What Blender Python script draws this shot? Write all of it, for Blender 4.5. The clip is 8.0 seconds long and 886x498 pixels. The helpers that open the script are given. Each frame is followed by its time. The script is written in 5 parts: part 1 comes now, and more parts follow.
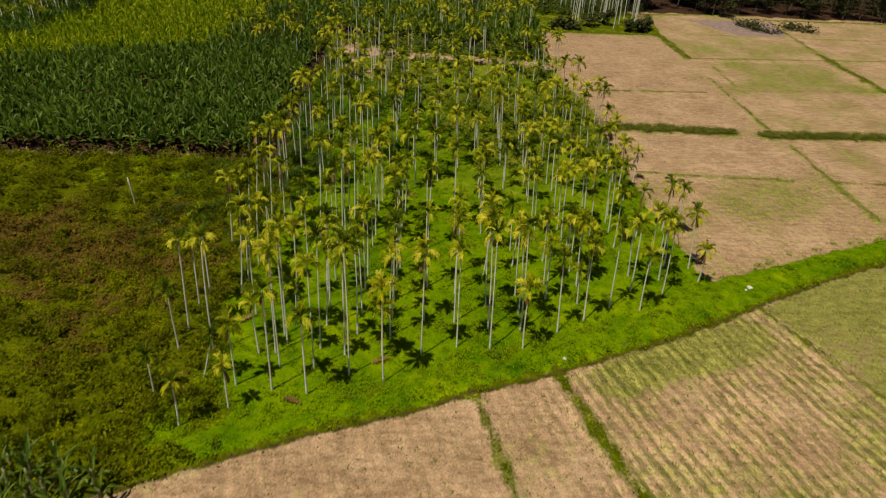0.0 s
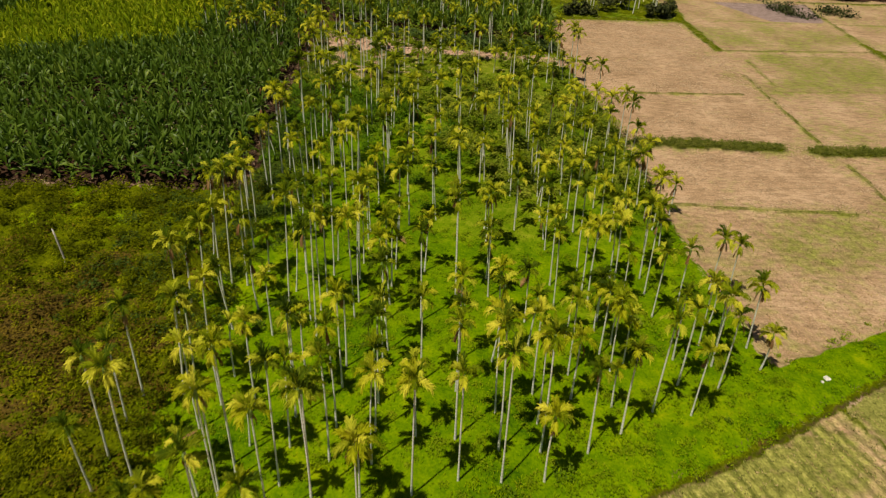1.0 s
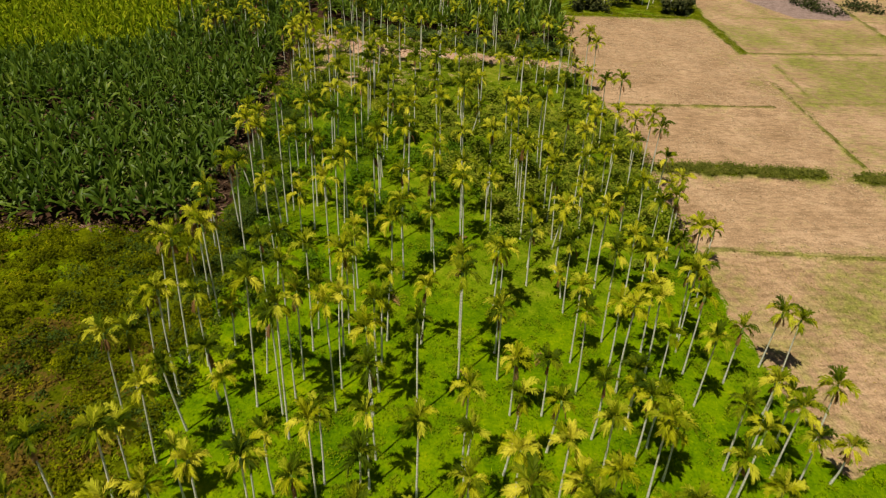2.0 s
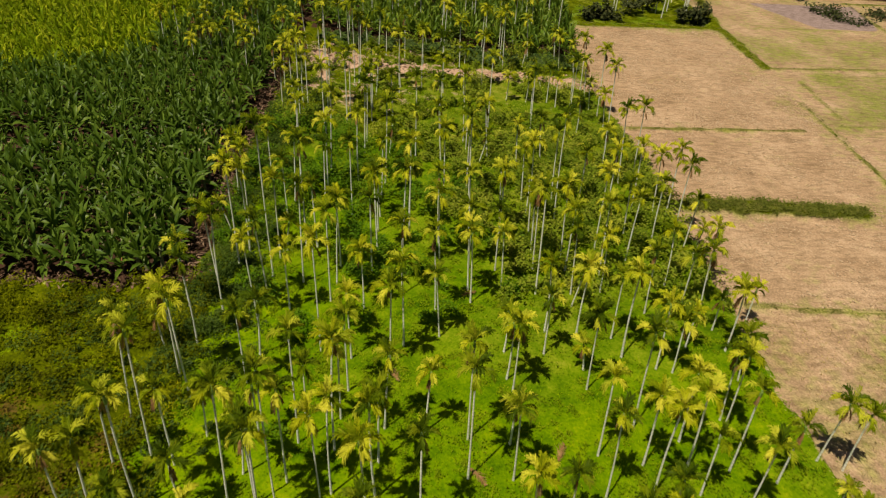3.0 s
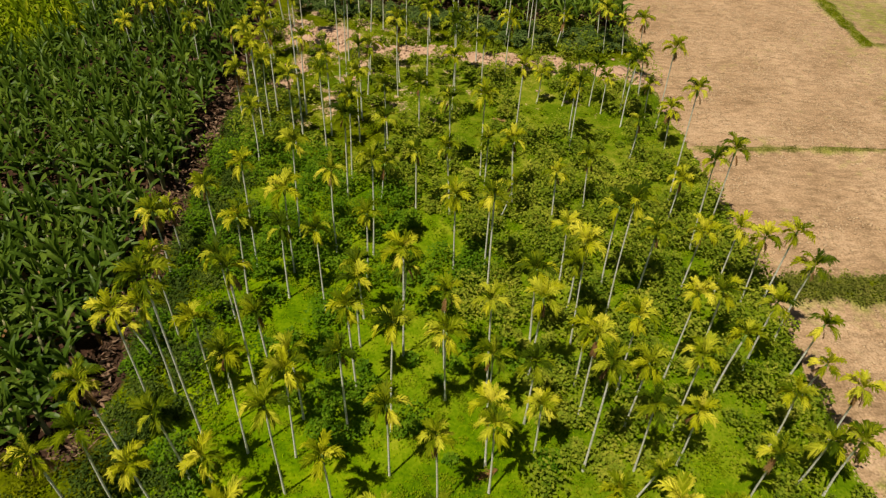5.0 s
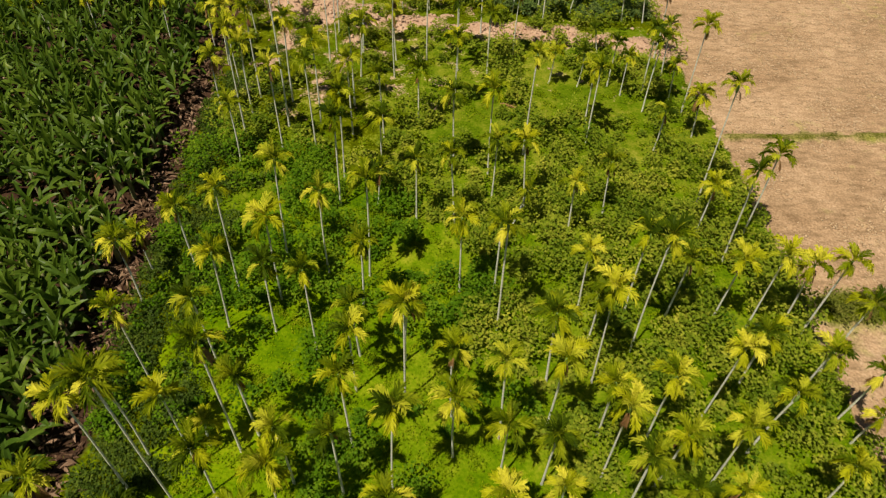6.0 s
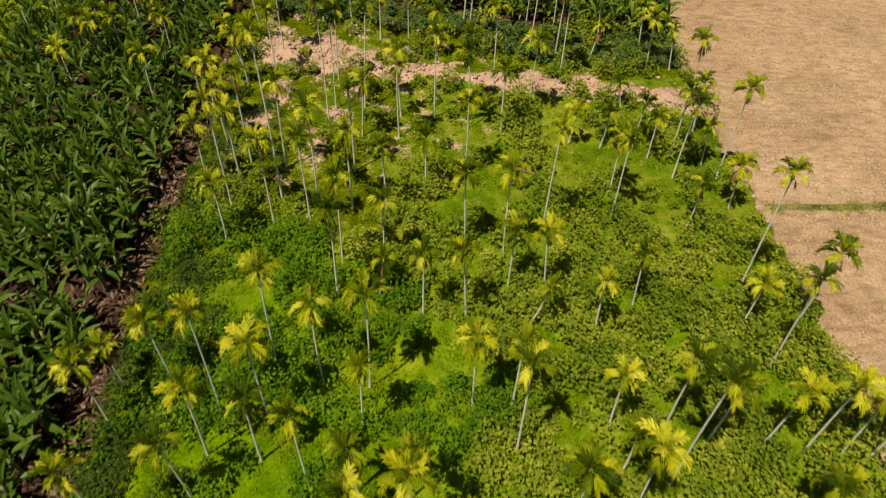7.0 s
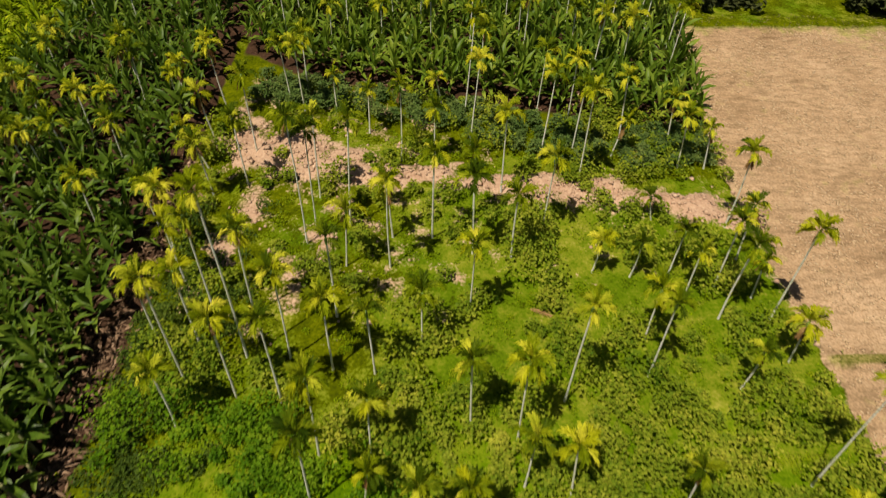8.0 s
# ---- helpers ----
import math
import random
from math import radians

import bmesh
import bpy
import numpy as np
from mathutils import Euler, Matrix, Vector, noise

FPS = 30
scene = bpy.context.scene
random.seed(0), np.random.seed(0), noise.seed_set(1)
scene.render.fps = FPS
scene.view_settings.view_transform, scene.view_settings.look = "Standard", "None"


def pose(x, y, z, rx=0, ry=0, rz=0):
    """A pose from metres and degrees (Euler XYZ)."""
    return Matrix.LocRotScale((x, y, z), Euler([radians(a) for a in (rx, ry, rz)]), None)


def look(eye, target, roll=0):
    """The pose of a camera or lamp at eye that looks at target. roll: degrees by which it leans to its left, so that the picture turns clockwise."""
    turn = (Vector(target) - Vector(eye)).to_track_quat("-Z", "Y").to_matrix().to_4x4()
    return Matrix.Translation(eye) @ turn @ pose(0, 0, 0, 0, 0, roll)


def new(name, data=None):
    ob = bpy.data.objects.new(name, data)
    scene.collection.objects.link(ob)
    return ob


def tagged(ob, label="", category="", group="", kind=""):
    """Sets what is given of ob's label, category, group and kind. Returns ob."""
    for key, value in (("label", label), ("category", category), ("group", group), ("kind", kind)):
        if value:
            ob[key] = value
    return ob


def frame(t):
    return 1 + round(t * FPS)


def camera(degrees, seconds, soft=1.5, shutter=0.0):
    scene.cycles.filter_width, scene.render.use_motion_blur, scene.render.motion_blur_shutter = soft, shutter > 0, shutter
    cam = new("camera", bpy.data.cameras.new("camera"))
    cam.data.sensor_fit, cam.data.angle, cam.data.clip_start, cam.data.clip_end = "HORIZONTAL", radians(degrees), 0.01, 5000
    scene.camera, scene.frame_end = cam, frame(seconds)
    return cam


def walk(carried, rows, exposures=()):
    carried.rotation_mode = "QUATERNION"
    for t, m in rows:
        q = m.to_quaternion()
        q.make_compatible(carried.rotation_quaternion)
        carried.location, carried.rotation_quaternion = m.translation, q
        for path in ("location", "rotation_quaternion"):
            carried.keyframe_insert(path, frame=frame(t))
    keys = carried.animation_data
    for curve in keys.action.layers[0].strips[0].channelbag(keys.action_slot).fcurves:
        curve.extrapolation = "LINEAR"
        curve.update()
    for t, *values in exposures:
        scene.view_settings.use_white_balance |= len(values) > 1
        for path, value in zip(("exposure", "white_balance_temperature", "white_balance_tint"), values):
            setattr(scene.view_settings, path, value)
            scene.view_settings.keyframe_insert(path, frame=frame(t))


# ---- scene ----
cam = camera(67.8, 8.0, soft=1.2, shutter=0.26)
PATH = [
    (0, (1.129, -0.763, 34.2), (1.253, 0.95, 33.174), 3.2),
    (0.5, (1.684, 6.814, 34.29), (1.805, 8.523, 33.258), 3.2),
    (1, (2.11, 14.756, 34.524), (2.228, 16.422, 33.424), 3.2),
    (1.5, (2.449, 21.625, 34.721), (2.57, 23.26, 33.577), 3.4),
    (2.8, (2.0, 33.15, 34.68), (2.136, 34.783, 33.531), 3.95),
    (3, (2.054, 35.21, 34.693), (2.188, 36.836, 33.537), 4.0),
    (3.5, (2.125, 40.507, 34.773), (2.256, 42.112, 33.587), 4.2),
    (4, (2.449, 47.016, 34.932), (2.571, 48.594, 33.709), 4.2),
    (4.5, (3.066, 53.416, 35.091), (3.177, 54.945, 33.806), 4.3),
    (4.7, (3.228, 55.663, 35.104), (3.332, 57.168, 33.791), 4.2),
    (5.8, (3.177, 65.451, 35.164), (3.287, 66.793, 33.686), 3.9),
    (6, (3.066, 66.663, 35.17), (3.173, 67.994, 33.681), 4.0),
    (6.5, (2.863, 69.956, 35.173), (2.964, 71.285, 33.681), 4.0),
    (7, (2.879, 75.144, 35.214), (2.974, 76.479, 33.728), 3.8),
    (7.5, (2.92, 81.401, 35.243), (3.02, 82.741, 33.762), 3.8),
    (8, (3.137, 88.486, 35.251), (3.234, 89.844, 33.786), 3.5),
]

EXPOSURES = [(0.0, -0.15, 6900, 10), (0.5, -0.08, 6900, 10), (1.5, 0.09, 6900, 10), (3.0, 0.15, 6900, 10), (4.5, 0.20, 6900, 10), (8.0, 0.24, 6900, 10)]
walk(cam, [(t, look(eye, target, roll)) for t, eye, target, roll in PATH], EXPOSURES)

# ---- sky, sun, exposure ----
SUN_ELEVATION, SUN_FROM = 66.0, (-0.73, -0.68)
world = bpy.data.worlds.new("sky")
scene.world = world
world.use_nodes = True
sky = world.node_tree.nodes.new("ShaderNodeTexSky")
sky.sky_type, sky.sun_disc = "NISHITA", False
sky.air_density, sky.dust_density = 0.4, 0.6
sky.sun_elevation = radians(SUN_ELEVATION)
sky.sun_rotation = math.atan2(SUN_FROM[0], SUN_FROM[1])
backing = world.node_tree.nodes["Background"]
backing.inputs["Strength"].default_value = 0.05
world.node_tree.links.new(sky.outputs["Color"], backing.inputs["Color"])
sun = new("sun", bpy.data.lights.new("sun", "SUN"))
sun.data.energy, sun.data.angle, sun.data.color = 5.0, radians(0.6), (1.0, 0.93, 0.79)
rise = math.tan(radians(SUN_ELEVATION)) * math.hypot(*SUN_FROM)
sun.matrix_world = look((SUN_FROM[0] * 90, 90 + SUN_FROM[1] * 90, rise * 90), (0, 90, 0))

rng = np.random.default_rng(7)


# ---- materials ----
def wire(mat, a, b):
    mat.node_tree.links.new(a, b)


def node(mat, kind, **values):
    n = mat.node_tree.nodes.new(kind)
    for key, value in values.items():
        n.inputs[key.replace("_", " ")].default_value = value
    return n


def ramp(mat, source, stops):
    n = mat.node_tree.nodes.new("ShaderNodeValToRGB")
    while len(n.color_ramp.elements) < len(stops):
        n.color_ramp.elements.new(0.5)
    for element, (at, colour) in zip(n.color_ramp.elements, stops):
        element.position, element.color = at, (*colour, 1)
    wire(mat, source, n.inputs["Fac"])
    return n.outputs["Color"]


def mix(mat, a, b, fac, how="MIX"):
    n = mat.node_tree.nodes.new("ShaderNodeMix")
    n.data_type, n.blend_type = "RGBA", how
    for socket, value in ((n.inputs[6], a), (n.inputs[7], b)):
        if isinstance(value, tuple):
            socket.default_value = (*value, 1)
        else:
            wire(mat, value, socket)
    if isinstance(fac, float):
        n.inputs[0].default_value = fac
    else:
        wire(mat, fac, n.inputs[0])
    return n.outputs[2]


def maths(mat, how, a, b, clamp=False):
    n = mat.node_tree.nodes.new("ShaderNodeMath")
    n.operation, n.use_clamp = how, clamp
    for socket, value in ((n.inputs[0], a), (n.inputs[1], b)):
        if isinstance(value, (int, float)):
            socket.default_value = value
        else:
            wire(mat, value, socket)
    return n.outputs[0]


def base(name, rough=0.7):
    mat = bpy.data.materials.new(name)
    mat.use_nodes = True
    surface = mat.node_tree.nodes["Principled BSDF"]
    surface.inputs["Roughness"].default_value = rough
    return mat, surface


def noise_of(mat, scale, detail=3.0, coords="Object"):
    where = mat.node_tree.nodes.new("ShaderNodeTexCoord")
    n = node(mat, "ShaderNodeTexNoise", Scale=scale, Detail=detail)
    wire(mat, where.outputs[coords], n.inputs["Vector"])
    return n.outputs["Fac"]


def world_noise(mat, scale, detail=3.0):
    where = mat.node_tree.nodes.new("ShaderNodeNewGeometry")
    n = node(mat, "ShaderNodeTexNoise", Scale=scale, Detail=detail)
    wire(mat, where.outputs["Position"], n.inputs["Vector"])
    return n.outputs["Fac"]


def bump(mat, surface, height, strength, distance):
    n = node(mat, "ShaderNodeBump", Strength=strength, Distance=distance)
    wire(mat, height, n.inputs["Height"])
    wire(mat, n.outputs["Normal"], surface.inputs["Normal"])


def leaf_material(name, stops, per="Random", rough=0.5, through_light=0.3, glow_tint=(0.4, 0.5, 0.03), gloss=0.035, vary=0.3, blotch=1.5):
    """Foliage: colour varies from piece to piece (objects, or loose islands of a joined mesh) and along the blade."""
    mat, surface = base(name, rough)
    tree = mat.node_tree
    pick = tree.nodes.new("ShaderNodeNewGeometry").outputs["Random Per Island"]
    if per == "Random":
        pick = maths(mat, "ADD", maths(mat, "MULTIPLY", pick, 0.25), maths(mat, "MULTIPLY", tree.nodes.new("ShaderNodeObjectInfo").outputs["Random"], 0.75))
    blot = maths(mat, "ADD", maths(mat, "MULTIPLY", world_noise(mat, 1.3, 3.0), 0.5), maths(mat, "MULTIPLY", world_noise(mat, 0.3, 2.0), 0.5))
    value = maths(mat, "ADD", maths(mat, "MULTIPLY", pick, vary), maths(mat, "SUBTRACT", maths(mat, "MULTIPLY", blot, blotch), blotch / 2 - 0.5 + vary / 2), True)
    colour = ramp(mat, value, stops)
    fine = ramp(mat, world_noise(mat, 14.0, 2.0), [(0.3, (0.78, 0.78, 0.78)), (0.7, (1.1, 1.1, 1.1))])
    colour = mix(mat, colour, fine, 1.0, "MULTIPLY")
    wire(mat, colour, surface.inputs["Base Color"])
    surface.inputs["Specular IOR Level"].default_value = gloss
    glow = tree.nodes.new("ShaderNodeBsdfTranslucent")
    wire(mat, mix(mat, colour, glow_tint, 0.35), glow.inputs["Color"])
    both = node(mat, "ShaderNodeMixShader", Fac=through_light)
    wire(mat, surface.outputs[0], both.inputs[1])
    wire(mat, glow.outputs[0], both.inputs[2])
    wire(mat, both.outputs[0], tree.nodes["Material Output"].inputs["Surface"])
    return mat


FROND = [
    leaf_material("frond_golden", [(0.1, (0.10, 0.14, 0.003)), (0.45, (0.43, 0.44, 0.012)), (0.85, (0.73, 0.67, 0.07))], through_light=0.38, glow_tint=(0.6, 0.6, 0.06), vary=0.7),
    leaf_material("frond_lime", [(0.1, (0.04, 0.075, 0.002)), (0.45, (0.22, 0.27, 0.006)), (0.8, (0.58, 0.57, 0.045))], through_light=0.38, glow_tint=(0.45, 0.55, 0.04), vary=0.7),
    leaf_material("frond_green", [(0.1, (0.02, 0.04, 0.002)), (0.5, (0.075, 0.115, 0.004)), (0.9, (0.28, 0.31, 0.01))], glow_tint=(0.2, 0.3, 0.03), vary=0.7),
]
DRY = leaf_material("dry_frond", [(0.1, (0.10, 0.05, 0.02)), (0.5, (0.24, 0.13, 0.05)), (0.9, (0.42, 0.28, 0.12))], rough=0.8, through_light=0.12, glow_tint=(0.4, 0.2, 0.05))
LITTER = leaf_material("leaf_litter", [(0.1, (0.035, 0.02, 0.012)), (0.5, (0.10, 0.058, 0.036)), (0.9, (0.28, 0.18, 0.115))], per="Island", vary=0.8, blotch=0.8, rough=0.85, through_light=0.1, glow_tint=(0.3, 0.18, 0.08))
BANANA = leaf_material("banana_leaf", [(0.1, (0.021, 0.048, 0.005)), (0.45, (0.066, 0.122, 0.012)), (0.75, (0.14, 0.205, 0.022)), (0.95, (0.30, 0.34, 0.05))], rough=0.42, through_light=0.28, gloss=0.14, glow_tint=(0.2, 0.36, 0.02))
BANANA_FAR = leaf_material("banana_leaf_far", [(0.1, (0.021, 0.048, 0.005)), (0.45, (0.066, 0.122, 0.012)), (0.75, (0.14, 0.205, 0.022)), (0.95, (0.30, 0.34, 0.05))], per="Island", rough=0.42, through_light=0.28, gloss=0.14, glow_tint=(0.2, 0.36, 0.02))
# The far banana leaf ramp again, lightened so the back stand comes out brighter.
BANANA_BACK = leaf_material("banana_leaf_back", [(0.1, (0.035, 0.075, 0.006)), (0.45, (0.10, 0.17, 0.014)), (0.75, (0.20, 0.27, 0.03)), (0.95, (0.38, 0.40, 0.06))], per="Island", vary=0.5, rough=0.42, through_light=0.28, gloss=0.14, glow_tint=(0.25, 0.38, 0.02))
BANANA_PALE_FAR = leaf_material("banana_leaf_pale_far", [(0.1, (0.07, 0.125, 0.003)), (0.5, (0.20, 0.285, 0.006)), (0.9, (0.43, 0.45, 0.02))], per="Island", blotch=2.4, vary=0.5, rough=0.5, through_light=0.3, glow_tint=(0.4, 0.5, 0.02))
GROVE = leaf_material("grove_frond", [(0.1, (0.05, 0.08, 0.004)), (0.5, (0.14, 0.17, 0.006)), (0.9, (0.42, 0.38, 0.015))], per="Island", glow_tint=(0.4, 0.45, 0.04))
SHRUB = leaf_material("shrub_leaf", [(0.05, (0.04, 0.10, 0.005)), (0.5, (0.18, 0.235, 0.016)), (0.95, (0.40, 0.39, 0.045))], per="Island", blotch=2.0, rough=0.55, glow_tint=(0.25, 0.4, 0.01))
COFFEE = leaf_material("coffee_leaf", [(0.1, (0.038, 0.08, 0.018)), (0.5, (0.092, 0.145, 0.034)), (0.9, (0.19, 0.235, 0.06))], per="Island", rough=0.4, through_light=0.2, glow_tint=(0.12, 0.22, 0.03))
HERB = leaf_material("herb_leaf", [(0.1, (0.08, 0.14, 0.002)), (0.5, (0.16, 0.23, 0.004)), (0.9, (0.29, 0.32, 0.012))], per="Island", rough=0.6, glow_tint=(0.25, 0.4, 0.01))
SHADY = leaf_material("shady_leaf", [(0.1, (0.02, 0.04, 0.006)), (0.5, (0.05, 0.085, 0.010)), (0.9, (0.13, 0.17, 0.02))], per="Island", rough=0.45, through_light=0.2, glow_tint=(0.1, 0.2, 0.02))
BANK_SHRUB = leaf_material("bank_herb_leaf", [(0.1, (0.03, 0.07, 0.003)), (0.5, (0.08, 0.14, 0.006)), (0.9, (0.17, 0.24, 0.01))], per="Island", rough=0.55, glow_tint=(0.15, 0.3, 0.02))
LUSH = leaf_material("lush_leaf", [(0.05, (0.025, 0.075, 0.003)), (0.5, (0.085, 0.175, 0.006)), (0.95, (0.22, 0.31, 0.016))], per="Island", blotch=2.0, rough=0.55, glow_tint=(0.2, 0.4, 0.01))
HEDGE = leaf_material("hedge_leaf", [(0.1, (0.065, 0.09, 0.012)), (0.5, (0.14, 0.16, 0.022)), (0.9, (0.28, 0.26, 0.06))], per="Island", rough=0.6, glow_tint=(0.2, 0.25, 0.03))
GRASS = leaf_material("grass_blade", [(0.1, (0.092, 0.175, 0.001)), (0.5, (0.19, 0.287, 0.002)), (0.9, (0.32, 0.385, 0.004))], per="Island", rough=0.6, glow_tint=(0.25, 0.5, 0.005))
WEED = leaf_material("weed_leaf", [(0.1, (0.031, 0.030, 0.001)), (0.45, (0.085, 0.100, 0.001)), (0.7, (0.160, 0.185, 0.002)), (0.95, (0.28, 0.265, 0.004))], per="Island", blotch=2.4, rough=0.6, glow_tint=(0.25, 0.3, 0.01))
RUST = leaf_material("rusty_weed", [(0.1, (0.05, 0.038, 0.004)), (0.5, (0.12, 0.082, 0.008)), (0.9, (0.22, 0.16, 0.02))], per="Island", rough=0.7, through_light=0.15, glow_tint=(0.2, 0.14, 0.03))
STRAW = leaf_material("straw", [(0.1, (0.26, 0.18, 0.07)), (0.5, (0.42, 0.31, 0.13)), (0.9, (0.56, 0.44, 0.22))], per="Island", rough=0.75, through_light=0.1, glow_tint=(0.4, 0.3, 0.1))
BUND = leaf_material("bund_grass", [(0.1, (0.09, 0.085, 0.028)), (0.5, (0.165, 0.155, 0.045)), (0.9, (0.30, 0.26, 0.10))], per="Island", rough=0.7, through_light=0.15, glow_tint=(0.3, 0.3, 0.06))
STUBBLE_GREEN = leaf_material("green_stubble", [(0.1, (0.13, 0.15, 0.03)), (0.5, (0.22, 0.225, 0.055)), (0.9, (0.38, 0.34, 0.11))], per="Island", rough=0.7, through_light=0.15, glow_tint=(0.3, 0.35, 0.05))
WOODS = leaf_material("woods_leaf", [(0.1, (0.02, 0.03, 0.01)), (0.5, (0.045, 0.055, 0.018)), (0.9, (0.10, 0.10, 0.03))], per="Island", rough=0.6, through_light=0.15, glow_tint=(0.1, 0.12, 0.03))


def trunk_material():
    mat, surface = base("areca_bark", 0.75)
    where = mat.node_tree.nodes.new("ShaderNodeNewGeometry")
    wave = node(mat, "ShaderNodeTexWave", Scale=1.1, Distortion=1.5, Detail=2.0)
    wave.bands_direction = "Z"
    wire(mat, where.outputs["Position"], wave.inputs["Vector"])
    rings = ramp(mat, wave.outputs["Fac"], [(0.0, (0.55, 0.54, 0.46)), (0.35, (0.67, 0.66, 0.58)), (1.0, (0.78, 0.77, 0.69))])
    stain = ramp(mat, world_noise(mat, 1.7, 4.0), [(0.3, (0.72, 0.75, 0.60)), (0.6, (1.0, 1.0, 1.0))])
    wire(mat, mix(mat, rings, stain, 0.8, "MULTIPLY"), surface.inputs["Base Color"])
    bump(mat, surface, wave.outputs["Fac"], 0.4, 0.01)
    return mat


def plain_material(name, low, high, scale, rough=0.7, relief=0.3):
    mat, surface = base(name, rough)
    n = noise_of(mat, scale, 4.0)
    wire(mat, ramp(mat, n, [(0.3, low), (0.7, high)]), surface.inputs["Base Color"])
    bump(mat, surface, n, relief, 0.02)
    return mat


BARK = trunk_material()
SHAFT = plain_material("crownshaft", (0.10, 0.19, 0.03), (0.24, 0.34, 0.07), 6.0, 0.45)
STEM = plain_material("banana_stem", (0.10, 0.12, 0.04), (0.28, 0.26, 0.12), 5.0)
WOOD = plain_material("weathered_wood", (0.30, 0.27, 0.22), (0.62, 0.58, 0.5), 7.0)
DARK_BARK = plain_material("dark_bark", (0.05, 0.04, 0.03), (0.14, 0.11, 0.08), 5.0)
STONE = plain_material("pale_stone", (0.42, 0.39, 0.33), (0.75, 0.72, 0.66), 4.0)
CLOD = plain_material("dry_clod", (0.30, 0.20, 0.11), (0.50, 0.36, 0.22), 3.0, 0.95)
PINK = plain_material("turned_earth", (0.33, 0.20, 0.13), (0.52, 0.36, 0.25), 3.0, 0.95)


def ground_material():
    mat, surface = base("ground_cover", 0.9)
    surface.inputs["Specular IOR Level"].default_value = 0.02
    tree = mat.node_tree
    fine, mid, wide = world_noise(mat, 5.0, 5.0), world_noise(mat, 0.9, 4.0), world_noise(mat, 0.16, 3.0)

    def cover(name):
        n = tree.nodes.new("ShaderNodeAttribute")
        n.attribute_name = name
        parts = tree.nodes.new("ShaderNodeSeparateColor")
        wire(mat, n.outputs["Color"], parts.inputs[0])
        return parts.outputs

    def ragged(source, spread=0.5):
        """A soft cover weight broken up along its edge by the soil's own unevenness."""
        shift = maths(mat, "MULTIPLY", maths(mat, "SUBTRACT", maths(mat, "ADD", maths(mat, "MULTIPLY", fine, 0.5), maths(mat, "MULTIPLY", mid, 0.5)), 0.5), spread * 2.2)
        raised = maths(mat, "ADD", source, shift)
        return maths(mat, "MULTIPLY", maths(mat, "SUBTRACT", raised, 0.38), 4.0, True)

    field, grass, soil = cover("cover")[0:3]
    green, rust, earth = cover("tint")[0:3]
    weeds = ramp(mat, mix(mat, fine, mid, 0.5), [(0.3, (0.022, 0.03, 0.001)), (0.5, (0.07, 0.088, 0.001)), (0.7, (0.15, 0.16, 0.003))])
    weeds = mix(mat, weeds, ramp(mat, fine, [(0.35, (0.035, 0.024, 0.005)), (0.65, (0.11, 0.072, 0.014))]), ragged(rust, 0.8))
    lawn = ramp(mat, mix(mat, mix(mat, fine, mid, 0.55), wide, 0.4), [(0.36, (0.025, 0.068, 0.001)), (0.46, (0.074, 0.143, 0.001)), (0.55, (0.126, 0.202, 0.0015)), (0.65, (0.215, 0.262, 0.003))])
    meadow_share = tree.nodes.new("ShaderNodeAttribute")
    meadow_share.attribute_name = "tint"
    # The lawn turns olive and tan towards the back, by the alpha of tint.
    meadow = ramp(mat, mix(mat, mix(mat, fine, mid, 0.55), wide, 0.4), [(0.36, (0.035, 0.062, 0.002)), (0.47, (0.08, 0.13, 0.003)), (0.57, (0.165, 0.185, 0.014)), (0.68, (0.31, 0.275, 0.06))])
    lawn = mix(mat, lawn, meadow, meadow_share.outputs["Alpha"])
    brown = ramp(mat, mix(mat, fine, mid, 0.4), [(0.3, (0.018, 0.010, 0.006)), (0.6, (0.06, 0.032, 0.02)), (0.8, (0.15, 0.09, 0.06))])
    pink = ramp(mat, mix(mat, fine, mid, 0.4), [(0.3, (0.27, 0.155, 0.10)), (0.55, (0.43, 0.285, 0.195)), (0.75, (0.55, 0.40, 0.29))])
    dry = ramp(mat, mix(mat, mix(mat, fine, mid, 0.4), wide, 0.4), [(0.32, (0.19, 0.121, 0.066)), (0.5, (0.325, 0.219, 0.13)), (0.68, (0.46, 0.327, 0.21))])
    sprout = ramp(mat, mix(mat, fine, mid, 0.5), [(0.3, (0.10, 0.11, 0.02)), (0.55, (0.20, 0.20, 0.048)), (0.75, (0.34, 0.295, 0.10))])
    dry = mix(mat, dry, sprout, maths(mat, "MULTIPLY", maths(mat, "ADD", green, maths(mat, "MULTIPLY", maths(mat, "SUBTRACT", mid, 0.62), 1.6)), 1.5, True))
    mauve = ramp(mat, mix(mat, fine, mid, 0.4), [(0.3, (0.15, 0.105, 0.09)), (0.55, (0.25, 0.185, 0.165)), (0.75, (0.34, 0.265, 0.24))])
    dry = mix(mat, dry, mauve, ragged(rust, 0.4))
    lanes = tree.nodes.new("ShaderNodeNewGeometry")
    drawn = node(mat, "ShaderNodeMapping", Rotation=(0, 0, radians(-4)), Scale=(0.45, 1.3, 1.0))
    wire(mat, lanes.outputs["Position"], drawn.inputs["Vector"])
    tracks = node(mat, "ShaderNodeTexNoise", Scale=1.6, Detail=4.0)
    wire(mat, drawn.outputs["Vector"], tracks.inputs["Vector"])
    dry = mix(mat, dry, ramp(mat, tracks.outputs["Fac"], [(0.34, (0.66, 0.65, 0.62)), (0.5, (1.0, 1.0, 1.0)), (0.64, (1.16, 1.15, 1.15))]), 0.7, "MULTIPLY")
